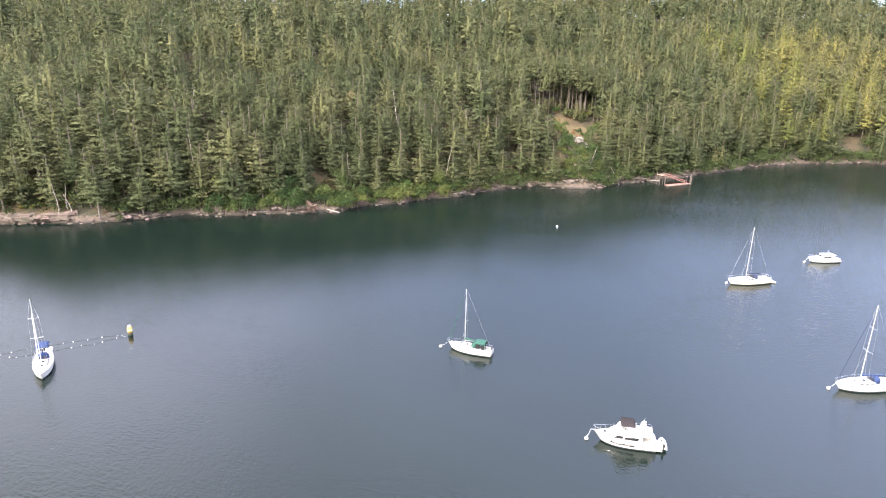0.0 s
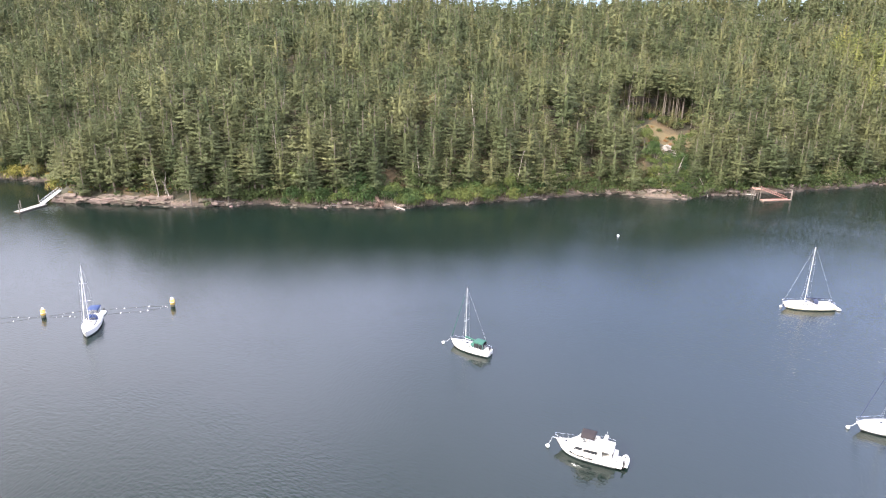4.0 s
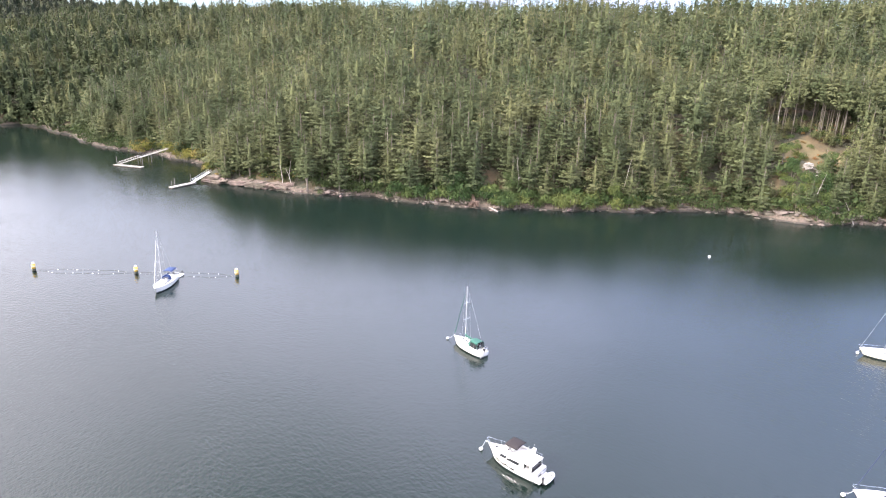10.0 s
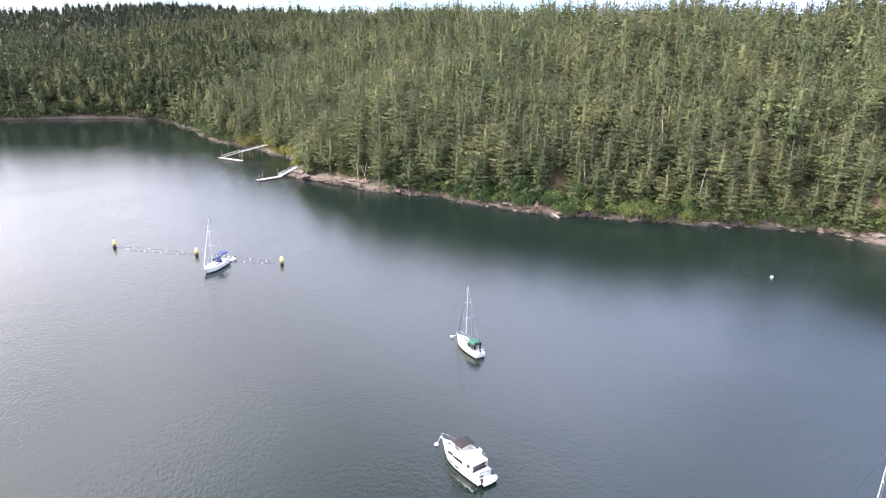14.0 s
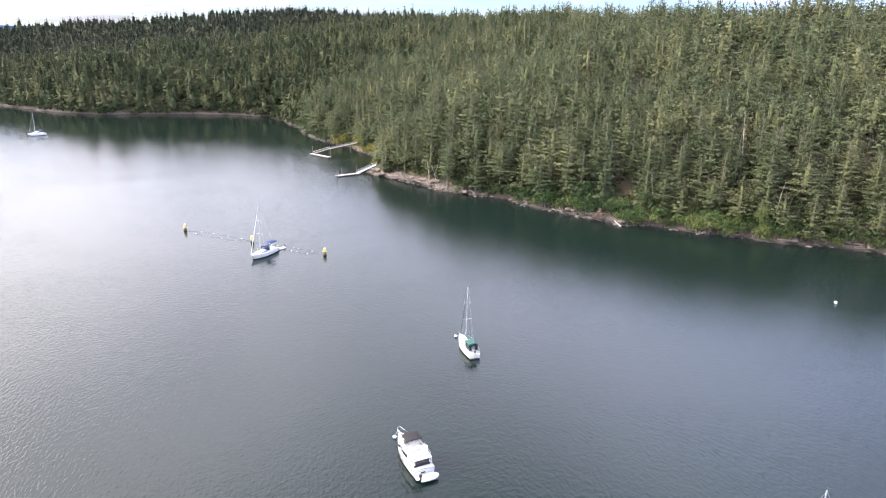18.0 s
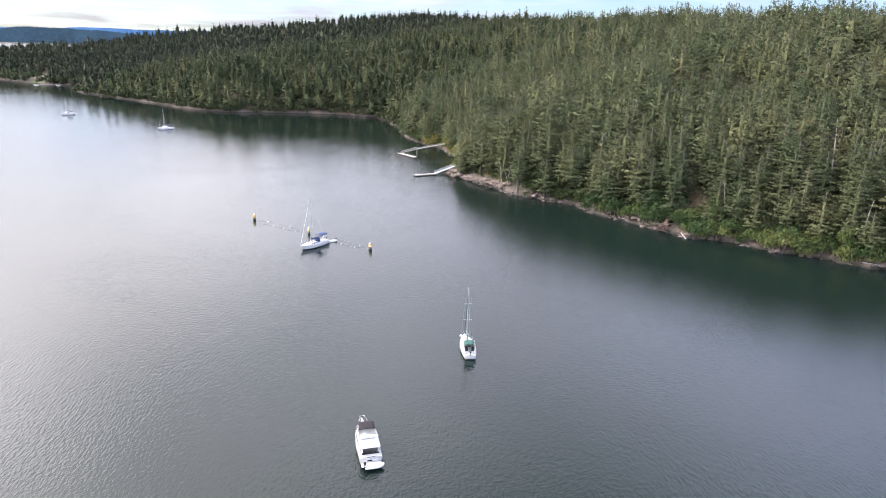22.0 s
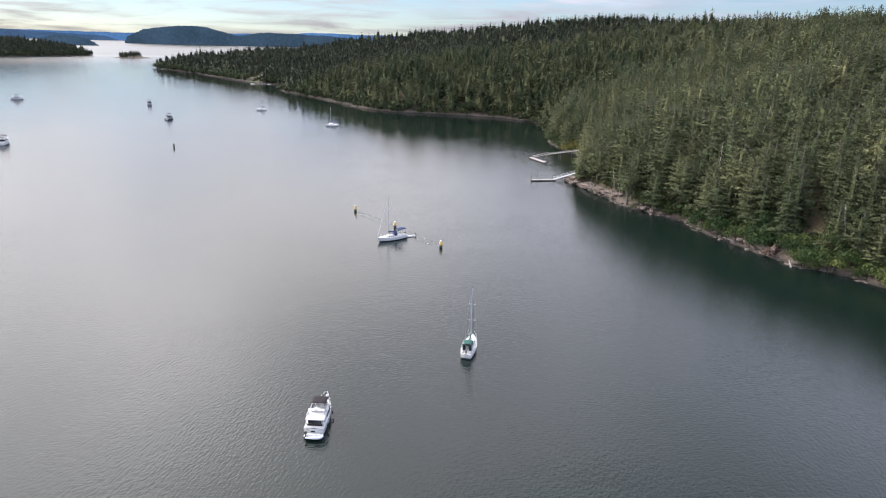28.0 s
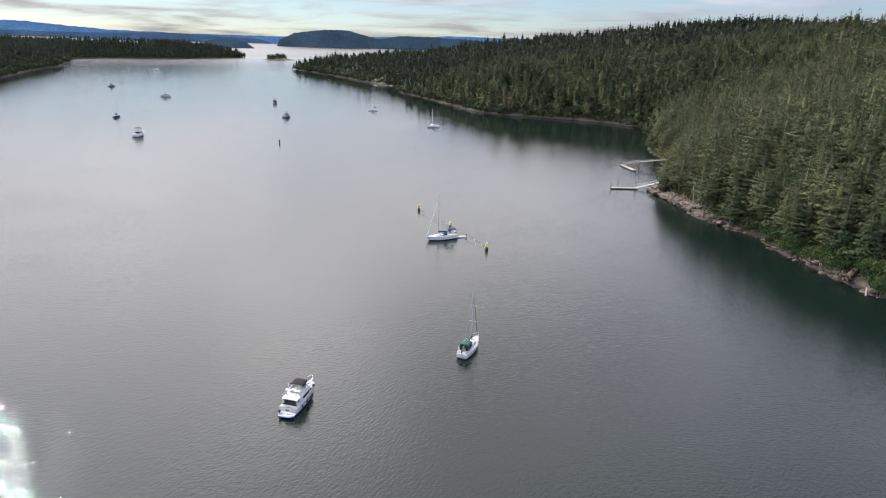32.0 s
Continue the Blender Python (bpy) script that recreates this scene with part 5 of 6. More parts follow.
    part("swim_platform", box(bmesh.new(), (0.95 * k, 0.84 * B, 0.10), (-5.2 * k, 0, 0.28), bevel=0.04), gelcoat, root, "white swim platform")
    rails(rows, root, L * 0.92, -1.0 * k, L * 0.36, 0.72, steel, 7)
    part("anchor_roller", box(bmesh.new(), (0.7, 0.16, 0.1), (L * 0.47, 0, 1.75 * k), bevel=0.02), steel, root)
    part("windlass", rod(bmesh.new(), (L * 0.38, 0, 1.65 * k), (L * 0.38, 0, 1.9 * k), 0.14, 0.1, 10), steel, root)
    for x in (-3.0, -1.0, 1.0):
        part("fender", rod(bmesh.new(), (x * k, -0.51 * B, 0.5), (x * k, -0.51 * B, 1.05), 0.11, 0.11, 8), boot_paint, root)
    root.matrix_world = pose(at[0], at[1], 0, 0, 0, heading)
    return root


def cabin_cruiser(label, at, heading, L=8.6, B=2.9, hull_mat=None, tall=False, dark=None, mast=0.0, top_mat=None):
    """A small motor boat with a low or a two-storey cabin."""
    k = L / 8.6
    root = tagged(new("cabin_cruiser"), label, "motor boat", "moored motor boats")
    rows = stations(L, B, 0.9, 0.95 * k, 1.45 * k, L * 0.12, full=0.36)
    part("hull", hull_mesh(rows), hull_mat or gelcoat, root, "", True)
    part("boot_stripe", band_mesh(rows, 0.0, 0.24), boot_paint, root, "dark boot stripe")
    part("deck", deck_mesh(rows), deck_white, root, "", True)
    z0 = 0.95 * k
    h = 1.0 * k
    secs = [(-1.6 * k, 0.40 * B, 0.36 * B, z0, z0 + h), (0.6 * k, 0.38 * B, 0.33 * B, z0, z0 + h), (1.6 * k, 0.33 * B, 0.25 * B, z0 + 0.1, z0 + h * 0.6), (2.6 * k, 0.2 * B, 0.12 * B, z0 + 0.25, z0 + 0.4)]
    cabin = part("cabin", house_mesh(secs), top_mat or gelcoat, root, "", True)
    for side in (1, -1):
        for a, b in ((-1.4, -0.5), (-0.4, 0.5)):
            part("window", pane_mesh(a * k, b * k, side * (0.385 * B), z0 + 0.42 * k, z0 + 0.80 * k, 0.03, 0.08), dark_glass, cabin)
    part("windscreen", box(bmesh.new(), (0.05, 0.56 * B, 0.75 * k), (1.12 * k, 0, z0 + 0.82 * k), Matrix.Rotation(radians(-62), 4, "Y"), 0.01), dark_glass, cabin, "dark raked windscreen")
    part("aft_door", box(bmesh.new(), (0.05, 0.5 * B, 0.75 * k), (-1.63 * k, 0, z0 + 0.5 * k), bevel=0.01), dark_glass, cabin)
    part("roof", box(bmesh.new(), (3.4 * k, 0.80 * B, 0.08), (-1.2 * k, 0, z0 + h + 0.06), bevel=0.03), top_mat or gelcoat, root)
    if tall:
        fz = z0 + h + 0.08
        bm = bmesh.new()
        loft(bm, [[(x, y, fz), (x - 0.1, y * 0.95, fz + 0.6), (x - 0.16, y * 0.88, fz + 0.6), (x - 0.1, y * 0.88, fz)] for x, y in ((-2.4 * k, 0.38 * B), (0.2 * k, 0.36 * B), (0.5 * k, 0), (0.2 * k, -0.36 * B), (-2.4 * k, -0.38 * B))], closed=True)
        part("flybridge", bm, top_mat or gelcoat, root)
        part("helm_seat", box(bmesh.new(), (0.5, 1.0, 0.6), (-0.9 * k, 0, fz + 0.32), bevel=0.08), deck_white, root)
        part("canopy", canopy_mesh(-2.2 * k, 0.1 * k, 0.38 * B, fz + 1.75), dark or black_canvas, root, "dark canvas flybridge roof", True)
        for x in (-2.0, 0.0):
            for side in (1, -1):
                part("canopy_pole", rod(bmesh.new(), (x * k, side * 0.36 * B, fz + 0.3), (x * k, side * 0.37 * B, fz + 1.72), 0.025), steel, root)
    for side in (1, -1):
        part("coaming", box(bmesh.new(), (2.2 * k, 0.12, 0.2), (-3.0 * k, side * 0.42 * B, z0 + 0.08), bevel=0.03), gelcoat, root)
        part("roof_post", rod(bmesh.new(), (-2.7 * k, side * 0.37 * B, z0), (-2.7 * k, side * 0.37 * B, z0 + h + 0.05), 0.03), steel, root)
    part("cockpit_floor", box(bmesh.new(), (2.2 * k, 0.7 * B, 0.04), (-3.0 * k, 0, z0 + 0.03), bevel=0.01), dark or deck_white, root)
    part("swim_platform", box(bmesh.new(), (0.6, 0.75 * B, 0.08), (-L / 2 - 0.25, 0, 0.25), bevel=0.03), gelcoat, root)
    part("aerial", rod(bmesh.new(), (-0.4 * k, 0.2 * B, z0 + h), (-0.7 * k, 0.2 * B, z0 + h + (mast or 1.6)), 0.05 if mast else 0.02, 0.03 if mast else 0.012, 6), alloy, root)
    rails(rows, root, L, -0.5 * k, L * 0.36, 0.55, steel, 5)
    outboard(root, -L / 2 - 0.35, 0.35, 0.3)
    root.matrix_world = pose(at[0], at[1], 0, 0, 0, heading)
    return root


def catamaran(label, at, heading, L=9.0, B=4.8, mast_top=12.5, canvas=None):
    """A cruising catamaran: two hulls, bridge deck, cabin, rig."""
    canvas = canvas or blue_canvas
    root = tagged(new("catamaran"), label, "sailboat", "moored sailing boats")
    for side in (1, -1):
        rows = stations(L, 1.25, 0.75, 1.1, 1.25, 0.5, full=0.45)
        bm = hull_mesh(rows)
        bmesh.ops.translate(bm, verts=bm.verts, vec=(0, side * (B / 2 - 0.6), 0))
        part("hull", bm, gelcoat, root, "", True)
        bm = band_mesh(rows, 0.02, 0.14)
        bmesh.ops.translate(bm, verts=bm.verts, vec=(0, side * (B / 2 - 0.6), 0))
        part("boot_stripe", bm, boot_paint, root)
        bm = deck_mesh(rows)
        bmesh.ops.translate(bm, verts=bm.verts, vec=(0, side * (B / 2 - 0.6), 0))
        part("deck", bm, deck_white, root, "", True)
    part("bridge_deck", box(bmesh.new(), (L * 0.66, B - 1.2, 0.4), (-L * 0.1, 0, 0.92), bevel=0.1), gelcoat, root)
    z = 1.1
    cabin = part("cabin", house_mesh([(-L * 0.12, 0.34 * B, 0.30 * B, z, z + 0.95), (L * 0.1, 0.33 * B, 0.28 * B, z, z + 0.9), (L * 0.24, 0.26 * B, 0.18 * B, z, z + 0.2)]), gelcoat, root, "", True)
    for side in (1, -1):
        part("window", pane_mesh(-L * 0.1, L * 0.1, side * 0.33 * B, z + 0.42, z + 0.72, 0.05, 0.1), dark_glass, cabin)
    part("aft_window", box(bmesh.new(), (0.04, 0.4 * B, 0.6), (-L * 0.122, 0, z + 0.5), bevel=0.01), dark_glass, cabin)
    part("mast", rod(bmesh.new(), (L * 0.08, 0, z + 0.8), (L * 0.08, 0, mast_top), 0.1, 0.07, 8), alloy, root)
    part("boom", rod(bmesh.new(), (L * 0.07, 0, z + 1.7), (-L * 0.34, 0, z + 1.8), 0.06), alloy, root)
    bm = bmesh.new()
    rings = [[(L * 0.07 - u * L * 0.39, (0.24 - 0.1 * u) * 0.7 * math.cos(a), z + 1.9 + 0.1 * u + (0.24 - 0.1 * u) * math.sin(a)) for a in [j * math.tau / 8 for j in range(8)]] for u in (0, 0.3, 0.6, 1)]
    part("sail_cover", loft(bm, rings, closed=True), canvas, root, "canvas cover over the furled mainsail", True)
    part("forestay", rod(bmesh.new(), (L * 0.46, 0, 1.2), (L * 0.085, 0, mast_top - 0.8), 0.05, 0.03, 6), wire, root)
    for side in (1, -1):
        part("shroud", rod(bmesh.new(), (L * 0.02, side * (B / 2 - 0.3), 1.15), (L * 0.08, 0, mast_top - 0.6), 0.014, None, 5), wire, root)
    part("bimini", canopy_mesh(-L * 0.38, -L * 0.13, 0.30 * B, z + 1.25), canvas, root, "", True)
    part("front_beam", rod(bmesh.new(), (L * 0.44, -B / 2 + 0.6, 1.1), (L * 0.44, B / 2 - 0.6, 1.1), 0.08), alloy, root)
    root.matrix_world = pose(at[0], at[1], 0, 0, 0, heading)
    return root


def mooring_buoy(at, to=None, r=0.30, label="white round mooring buoy floating on the water"):
    root = tagged(new("mooring_buoy"), label, "buoy", "mooring buoys")
    bm = bmesh.new()
    bmesh.ops.create_uvsphere(bm, u_segments=16, v_segments=10, radius=r, matrix=Matrix.Translation((0, 0, r * 0.55)) @ Matrix.Diagonal((1, 1, 0.9, 1)))
    part("float", bm, buoy_white, root, "", True)
    bm = bmesh.new()
    bmesh.ops.create_cone(bm, cap_ends=True, segments=16, radius1=r * 1.004, radius2=r * 1.005, depth=r * 0.16, matrix=Matrix.Translation((0, 0, r * 0.5)))
    part("band", bm, blue_paint, root, "thin blue band")
    bm = tube(bmesh.new(), [(0, 0.07, r * 1.4), (0, 0.07, r * 1.6), (0, -0.07, r * 1.6), (0, -0.07, r * 1.4)], 0.02)
    part("eye", bm, steel, root)
    if to:
        a, b = Vector((0, 0, r * 1.5)), Vector(to) - Vector((at[0], at[1], 0))
        pts = [a.lerp(b, u) - Vector((0, 0, 0.25 * math.sin(math.pi * u))) for u in (0, 0.25, 0.5, 0.75, 1)]
        part("line", tube(bmesh.new(), pts, 0.03, 5), grey_rubber, root)
    root.matrix_world = pose(at[0], at[1], 0)
    return root


def along(at, heading, x, y=0.0):
    a = radians(heading)
    return (at[0] + x * math.cos(a) - y * math.sin(a), at[1] + x * math.sin(a) + y * math.cos(a))


S1, S1H = (10.63, 5.73), 70.0
sailboat("white sailboat with green sail cover and spray hood, moored", S1, S1H, 8.7, 2.9, 0.95, 1.3, 1.05, 12.5, gelcoat, green_canvas, green_canvas, True, False, roof=1.5, closed_in=True)
mooring_buoy((12.2, 11.3), (*along(S1, S1H, 4.5), 1.2))
MB, MBH = (-17.5, -16.1), 79.0
motor_yacht("white flybridge cruiser with dark bimini and swim platform, moored", MB, MBH)
mooring_buoy((-16.75, -10.75), (*along(MB, MBH, 4.9), 1.6))
dx, dy = along(MB, MBH, -5.45, -0.3)
dinghy("grey inflatable dinghy stowed across a swim platform", pose(dx, dy, 0.34, 0, 0, MBH - 90), 2.6)
S2, S2H = (51.1, -64.7), 102.0
sailboat("cream-hulled sailboat with navy sail cover, moored", S2, S2H, 11.6, 3.5, 1.05, 1.45, 0.9, 14.6, cream_gelcoat, navy_canvas, wire, True, False, False, teak)
mooring_buoy((50.4, -59.0), (*along(S2, S2H, 5.6), 1.4))
dx, dy = along(S2, S2H, -6.6)
dinghy("white dinghy tied close to a sailboat's stern", pose(dx, dy, 0.0, 0, 0, S2H + 90), 2.7, gelcoat)
S6, S6H = (0.2, -62.4), 97.0
sailboat("white sloop with blue spray hood and dark furled jib, moored", S6, S6H, 11.6, 3.6, 1.1, 1.45, 1.3, 15.6, gelcoat, blue_canvas, navy_canvas, True, False, True, None, True)
mooring_buoy((-0.3, -55.8), (*along(S6, S6H, 5.6), 1.4))
S3, S3H = (0.4, 80.4), 208.0
sailboat("white sailboat with blue bimini and furled sails, moored", S3, S3H, 10.2, 3.2, 1.05, 1.4, 1.2, 13.6, gelcoat, blue_canvas, buoy_white, True, True, True)
dx, dy = along(S3, S3H, -6.9, 0.3)
dinghy("white dinghy trailing behind a moored sailboat", pose(dx, dy, 0.0, 0, 0, S3H - 8), 2.9, gelcoat)
cabin_cruiser("small white cabin cruiser with outboard motor, moored", (69.4, -93.2), 97.0, 9.0, 3.0)
mooring_buoy(along((69.4, -93.2), 97, 5.6, 0.4), (*along((69.4, -93.2), 97, 4.4), 1.4))
catamaran("white catamaran with blue sail cover, moored far out", (-22.6, 356.0), 196.0, 8.8, 4.6, 13.0)
catamaran("white catamaran with dark sun roof, moored far out", (-83.0, 457.0), 188.0, 8.4, 4.4, 12.0, navy_canvas)
# far cruisers against the light: shade painted as grey hulls and dark cabins
cabin_cruiser("trawler yacht with short mast, coloured dark as backlit, moored far out", (-139.1, 387.5), 75.0, 9.6, 3.6, shaded_gelcoat, True, black_canvas, 5.0, shaded_gelcoat)
cabin_cruiser("two-deck cruiser with dark canvas, coloured dark as backlit, moored far out", (-182.1, 494.0), 105.0, 10.5, 3.9, shaded_gelcoat, True, black_canvas, 0.0, boot_paint)
mooring_buoy((98.5, -24.7), None, 0.36)
cabin_cruiser("cruiser with dark flybridge roof, coloured grey as backlit, moored far out", (-416.0, 628.0), 60.0, 9.0, 3.4, shaded_gelcoat, True, black_canvas, 0.0, shaded_gelcoat)
sailboat("dark-hulled sailboat seen over calm water, moored far out", (-256.0, 353.0), 95.0, 9.5, 3.1, 1.0, 1.35, 1.0, 14.0, blue_paint, navy_canvas, wire)
cabin_cruiser("broad white trawler yacht with two decks, moored far out", (-194.0, 267.0), 100.0, 13.0, 5.0, gelcoat, True, black_canvas, 3.0)
motor_yacht("white flybridge motor yacht moored far out", (-302.0, 523.0), 195.0, 11.5, 3.9)
cabin_cruiser("white motor boat far off across the bay", (-552.0, 1005.0), 185.0, 11.0, 3.6, gelcoat, True)


def channel_buoy(at):
    """A yellow can buoy with a dark foot and a small top ring."""
    root = tagged(new("yellow_buoy"), "weathered yellow can buoy with dark base", "buoy", "yellow line buoys")
    part("can", rod(rod(bmesh.new(), (0, 0, 0.55), (0, 0, 1.6), 0.48, 0.45, 16), (0, 0, 1.6), (0, 0, 1.8), 0.45, 0.2, 16), buoy_yellow, root, "", True)
    part("base", rod(bmesh.new(), (0, 0, -0.4), (0, 0, 0.56), 0.44, 0.47, 16), dark_mottle, root, "dark foot", True)
    part("lifting_eye", tube(bmesh.new(), [(0.12, 0, 1.78), (0.12, 0, 2.1), (-0.12, 0, 2.1), (-0.12, 0, 1.78)], 0.03), steel, root)
    part("collar", rod(bmesh.new(), (0, 0, 1.0), (0, 0, 1.08), 0.495, 0.495, 16), buoy_white, root)
    part("cap", rod(bmesh.new(), (0, 0, 1.74), (0, 0, 2.02), 0.30, 0.24, 12), buoy_white, root, "white top cap", True)
    root.matrix_world = pose(at[0], at[1], 0, random.uniform(-3, 3), random.uniform(-3, 3), random.uniform(0, 360))


YB = [(14.4, 71.9), (2.45, 93.7), (-10.0, 115.5)]
for p in YB:
    channel_buoy(p)
bm = bmesh.new()
bmesh.ops.create_icosphere(bm, subdivisions=1, radius=0.12)
float_me = bpy.data.meshes.new("float"); bm.to_mesh(float_me); bm.free(); float_me.materials.append(float_grey)
float_dark = float_me.copy(); float_dark.materials[0] = dark_mottle
float_white = float_me.copy(); float_white.materials[0] = buoy_white
rnd = random.Random(8)
for a, b in zip(YB, YB[1:]):
    for off in (-1.3, 1.3):
        root = tagged(new("float_line"), "string of small grey and dark floats between yellow buoys", "float line", "float lines")
        w = Vector((b[0] - a[0], b[1] - a[1], 0)); side = Vector((-w.y, w.x, 0)).normalized() * off
        pts = []
        for k in range(1, 20):
            u = k / 20
            p = Vector((*a, 0)) + w * u + side * min(1, 4 * u, 4 * (1 - u)) + Vector((rnd.uniform(-0.25, 0.25), rnd.uniform(-0.25, 0.25), 0))
            pts.append(Vector((p.x, p.y, 0.03)))
            o = new("float", float_white if k % 4 == 0 else (float_me if rnd.random() < 0.45 else float_dark))
            o.location = (p.x, p.y, 0.04); o.parent = root
            o.scale = (1.1, 1.0, 0.8) if k % 4 == 0 else (0.9, 0.75, 0.7)
        part("rope", tube(bmesh.new(), pts, 0.012, 4), dark_mottle, root)

root = tagged(new("channel_marker"), "dark pile marker standing in the bay", "marker")
part("pile", rod(bmesh.new(), (0, 0, -2), (0, 0, 1.9), 0.46, 0.36, 10), dark_mottle, root, "", True)
part("cap", rod(bmesh.new(), (0, 0, 1.9), (0, 0, 2.2), 0.40, 0.1, 10), buoy_yellow, root)
part("board", box(bmesh.new(), (0.06, 0.7, 0.6), (-0.42, 0, 1.45), bevel=0.01), pile_wood, root)
root.matrix_world = pose(-105.2, 257.6, 0, 0, 0, 70)

# ---- docks ----


def float_dock(root, a, b, w, mat, z=0.42):
    a, b = Vector((*a, 0)), Vector((*b, 0))
    way = (b - a).normalized()
    turn = Matrix.Rotation(math.atan2(way.y, way.x), 4, "Z")
    n = max(4, round((b - a).length / 1.25))
    for k in range(n):
        p = a.lerp(b, (k + 0.5) / n)
        part("deck_board", box(bmesh.new(), ((b - a).length / n - 0.03, w, 0.08), (p.x, p.y, z + random.uniform(-0.01, 0.01)), turn, 0.01), mat, root)
    part("float_body", box(bmesh.new(), ((b - a).length - 0.2, w - 0.2, 0.5), ((a.x + b.x) / 2, (a.y + b.y) / 2, z - 0.31), turn, 0.05), pile_wood, root)
    for s in (1, -1):
        off = Vector((-way.y, way.x, 0)) * (w / 2 + 0.03) * s
        c = (a + b) / 2 + off
        part("bull_rail", box(bmesh.new(), ((b - a).length, 0.1, 0.18), (c.x, c.y, z + 0.03), turn, 0.02), mat, root)


def gangway(root, a, b, w, mat, high=1.0, posts=8):
    """A sloping walkway from a to b with trussed side rails."""
    a, b = Vector(a), Vector(b)
    way = b - a
    side = Vector((-way.y, way.x, 0)).normalized() * w / 2
    bm = bmesh.new()
    loft(bm, [[p + side, p - side, p - side - Vector((0, 0, 0.12)), p + side - Vector((0, 0, 0.12))] for p in (a, b)], closed=True)
    part("walkway", bm, mat, root)
    for s in (1, -1):
        bm = bmesh.new()
        rod(bm, a + side * s + Vector((0, 0, high)), b + side * s + Vector((0, 0, high)), 0.06)
        rod(bm, a + side * s, b + side * s, 0.07)
        for k in range(posts + 1):
            p = a.lerp(b, k / posts) + side * s
            rod(bm, p, p + Vector((0, 0, high)), 0.04)
            if k < posts:
                rod(bm, p, a.lerp(b, (k + 1) / posts) + side * s + Vector((0, 0, high)), 0.03)
        part("side_rail", bm, mat, root, "open trussed handrail")


def pile(root, x, y, top, r=0.16):
    part("pile", rod(bmesh.new(), (x, y, -3), (x, y, top), r, r * 0.9, 8), pile_wood, root, "dark timber pile", True)


dock = tagged(new("floating_dock"), "grey wooden floating dock with aluminium gangway and dark piles", "dock", "docks")
float_dock(dock, (68.7, 166.4), (80.2, 166.8), 2.2, dock_wood)
gangway(dock, (79.4, 166.9, 0.6), (90.2, 169.0, 3.0), 1.3, alloy)
for x, y, t in ((68.4, 165.0, 3.2), (72.0, 168.0, 3.4), (79.8, 168.3, 3.6)):
    pile(dock, x, y, t)
dock = tagged(new("floating_dock"), "grey wooden floating dock with gangway and pier on piles", "dock", "docks")
float_dock(dock, (85.2, 225.2), (88.3, 210.4), 2.2, dock_wood)
gangway(dock, (85.6, 223.4, 0.6), (92.4, 218.2, 3.3), 1.3, dock_wood)
gangway(dock, (92.4, 218.2, 3.3), (112.0, 222.0, 4.9), 1.5, dock_wood, 0.5, 6)
for x, y, t in ((92.6, 217.2, 3.3), (92.8, 219.4, 3.3), (99.5, 219.0, 3.8), (99.2, 220.7, 3.8), (106.0, 220.2, 4.3), (89.8, 212.0, 4.2), (86.8, 226.0, 3.8)):
    pile(dock, x, y, t)
dock = tagged(new("floating_dock"), "small red-brown wooden dock with steep red gangway", "dock", "docks")
float_dock(dock, (164.6, -81.0), (170.2, -92.0), 2.4, red_wood)
gangway(dock, (170.0, -90.6, 0.6), (166.4, -80.6, 4.4), 1.4, red_wood, 0.9, 6)
part("platform", box(bmesh.new(), (3.4, 2.6, 0.2), (167.2, -79.2, 4.35), Matrix.Rotation(radians(15), 4, "Z"), 0.03), red_wood, dock)
for x, y, t in ((165.8, -80.4, 5.4), (168.2, -80.2, 5.4), (166.0, -78.2, 5.2), (168.6, -77.9, 5.2), (171.2, -93.0, 4.2), (169.0, -92.6, 4.0)):
    pile(dock, x, y, t, 0.18)
dock = tagged(new("floating_dock"), "far low float with white boats beside a lawn", "dock", "docks")
float_dock(dock, (-131.0, 793.0), (-98.0, 786.0), 3.0, dock_wood)
for k, (x, y) in enumerate(((-134, 790), (-112, 785.5), (-100, 783))):
    dinghy("small white boat tied to a far float", pose(x, y, 0, 0, 0, 168), 5.0 if k == 0 else 4.0, gelcoat)
dock = tagged(new("floating_dock"), "dark low dock under the far headland", "dock", "docks")
float_dock(dock, (-742.0, 1075.0), (-712.0, 1068.0), 5.0, dock_wood)

# ---- shore details ----


def boulder_arrays(rng):
    bm = bmesh.new()
    bmesh.ops.create_icosphere(bm, subdivisions=2, radius=1)
    off = Vector((rng.uniform(0, 50), rng.uniform(0, 50), rng.uniform(0, 50)))
    for v in bm.verts:
        n = noise.noise(v.co * 0.9 + off) * 0.45 + noise.noise(v.co * 2.4 + off) * 0.18
        v.co *= 1 + n
        v.co.z = max(v.co.z * 0.62, -0.35)
    bmesh.ops.triangulate(bm, faces=bm.faces)
    vv = np.array([v.co[:] for v in bm.verts]); ff = np.array([[v.index for v in f.verts] for f in bm.faces])
    bm.free()
    return vv, ff


rr = np.random.RandomState(71)
STONES = [boulder_arrays(rr) for _ in range(6)]
x, y, r = scatter(78, 245, -220, 330, 1.5, 72)
z, d = east_height(x, y)
ok = (d > -1.2) & (d < 2.6) & (r.uniform(0, 1, x.shape) > 0.1)
rows = np.stack([x[ok], y[ok], z[ok]], 1)
vs, fs, n = [], [], 0
for p in rows:
    v, f = STONES[r.randint(6)]
    a, s = r.uniform(0, math.tau), 0.24 + 0.8 * r.uniform() ** 2.0
    q = v * s * r.uniform(0.75, 1.35, 3)
    vs.append(np.stack([q[:, 0] * math.cos(a) - q[:, 1] * math.sin(a), q[:, 0] * math.sin(a) + q[:, 1] * math.cos(a), q[:, 2]], 1) + p)
    fs.append(f + n); n += len(v)
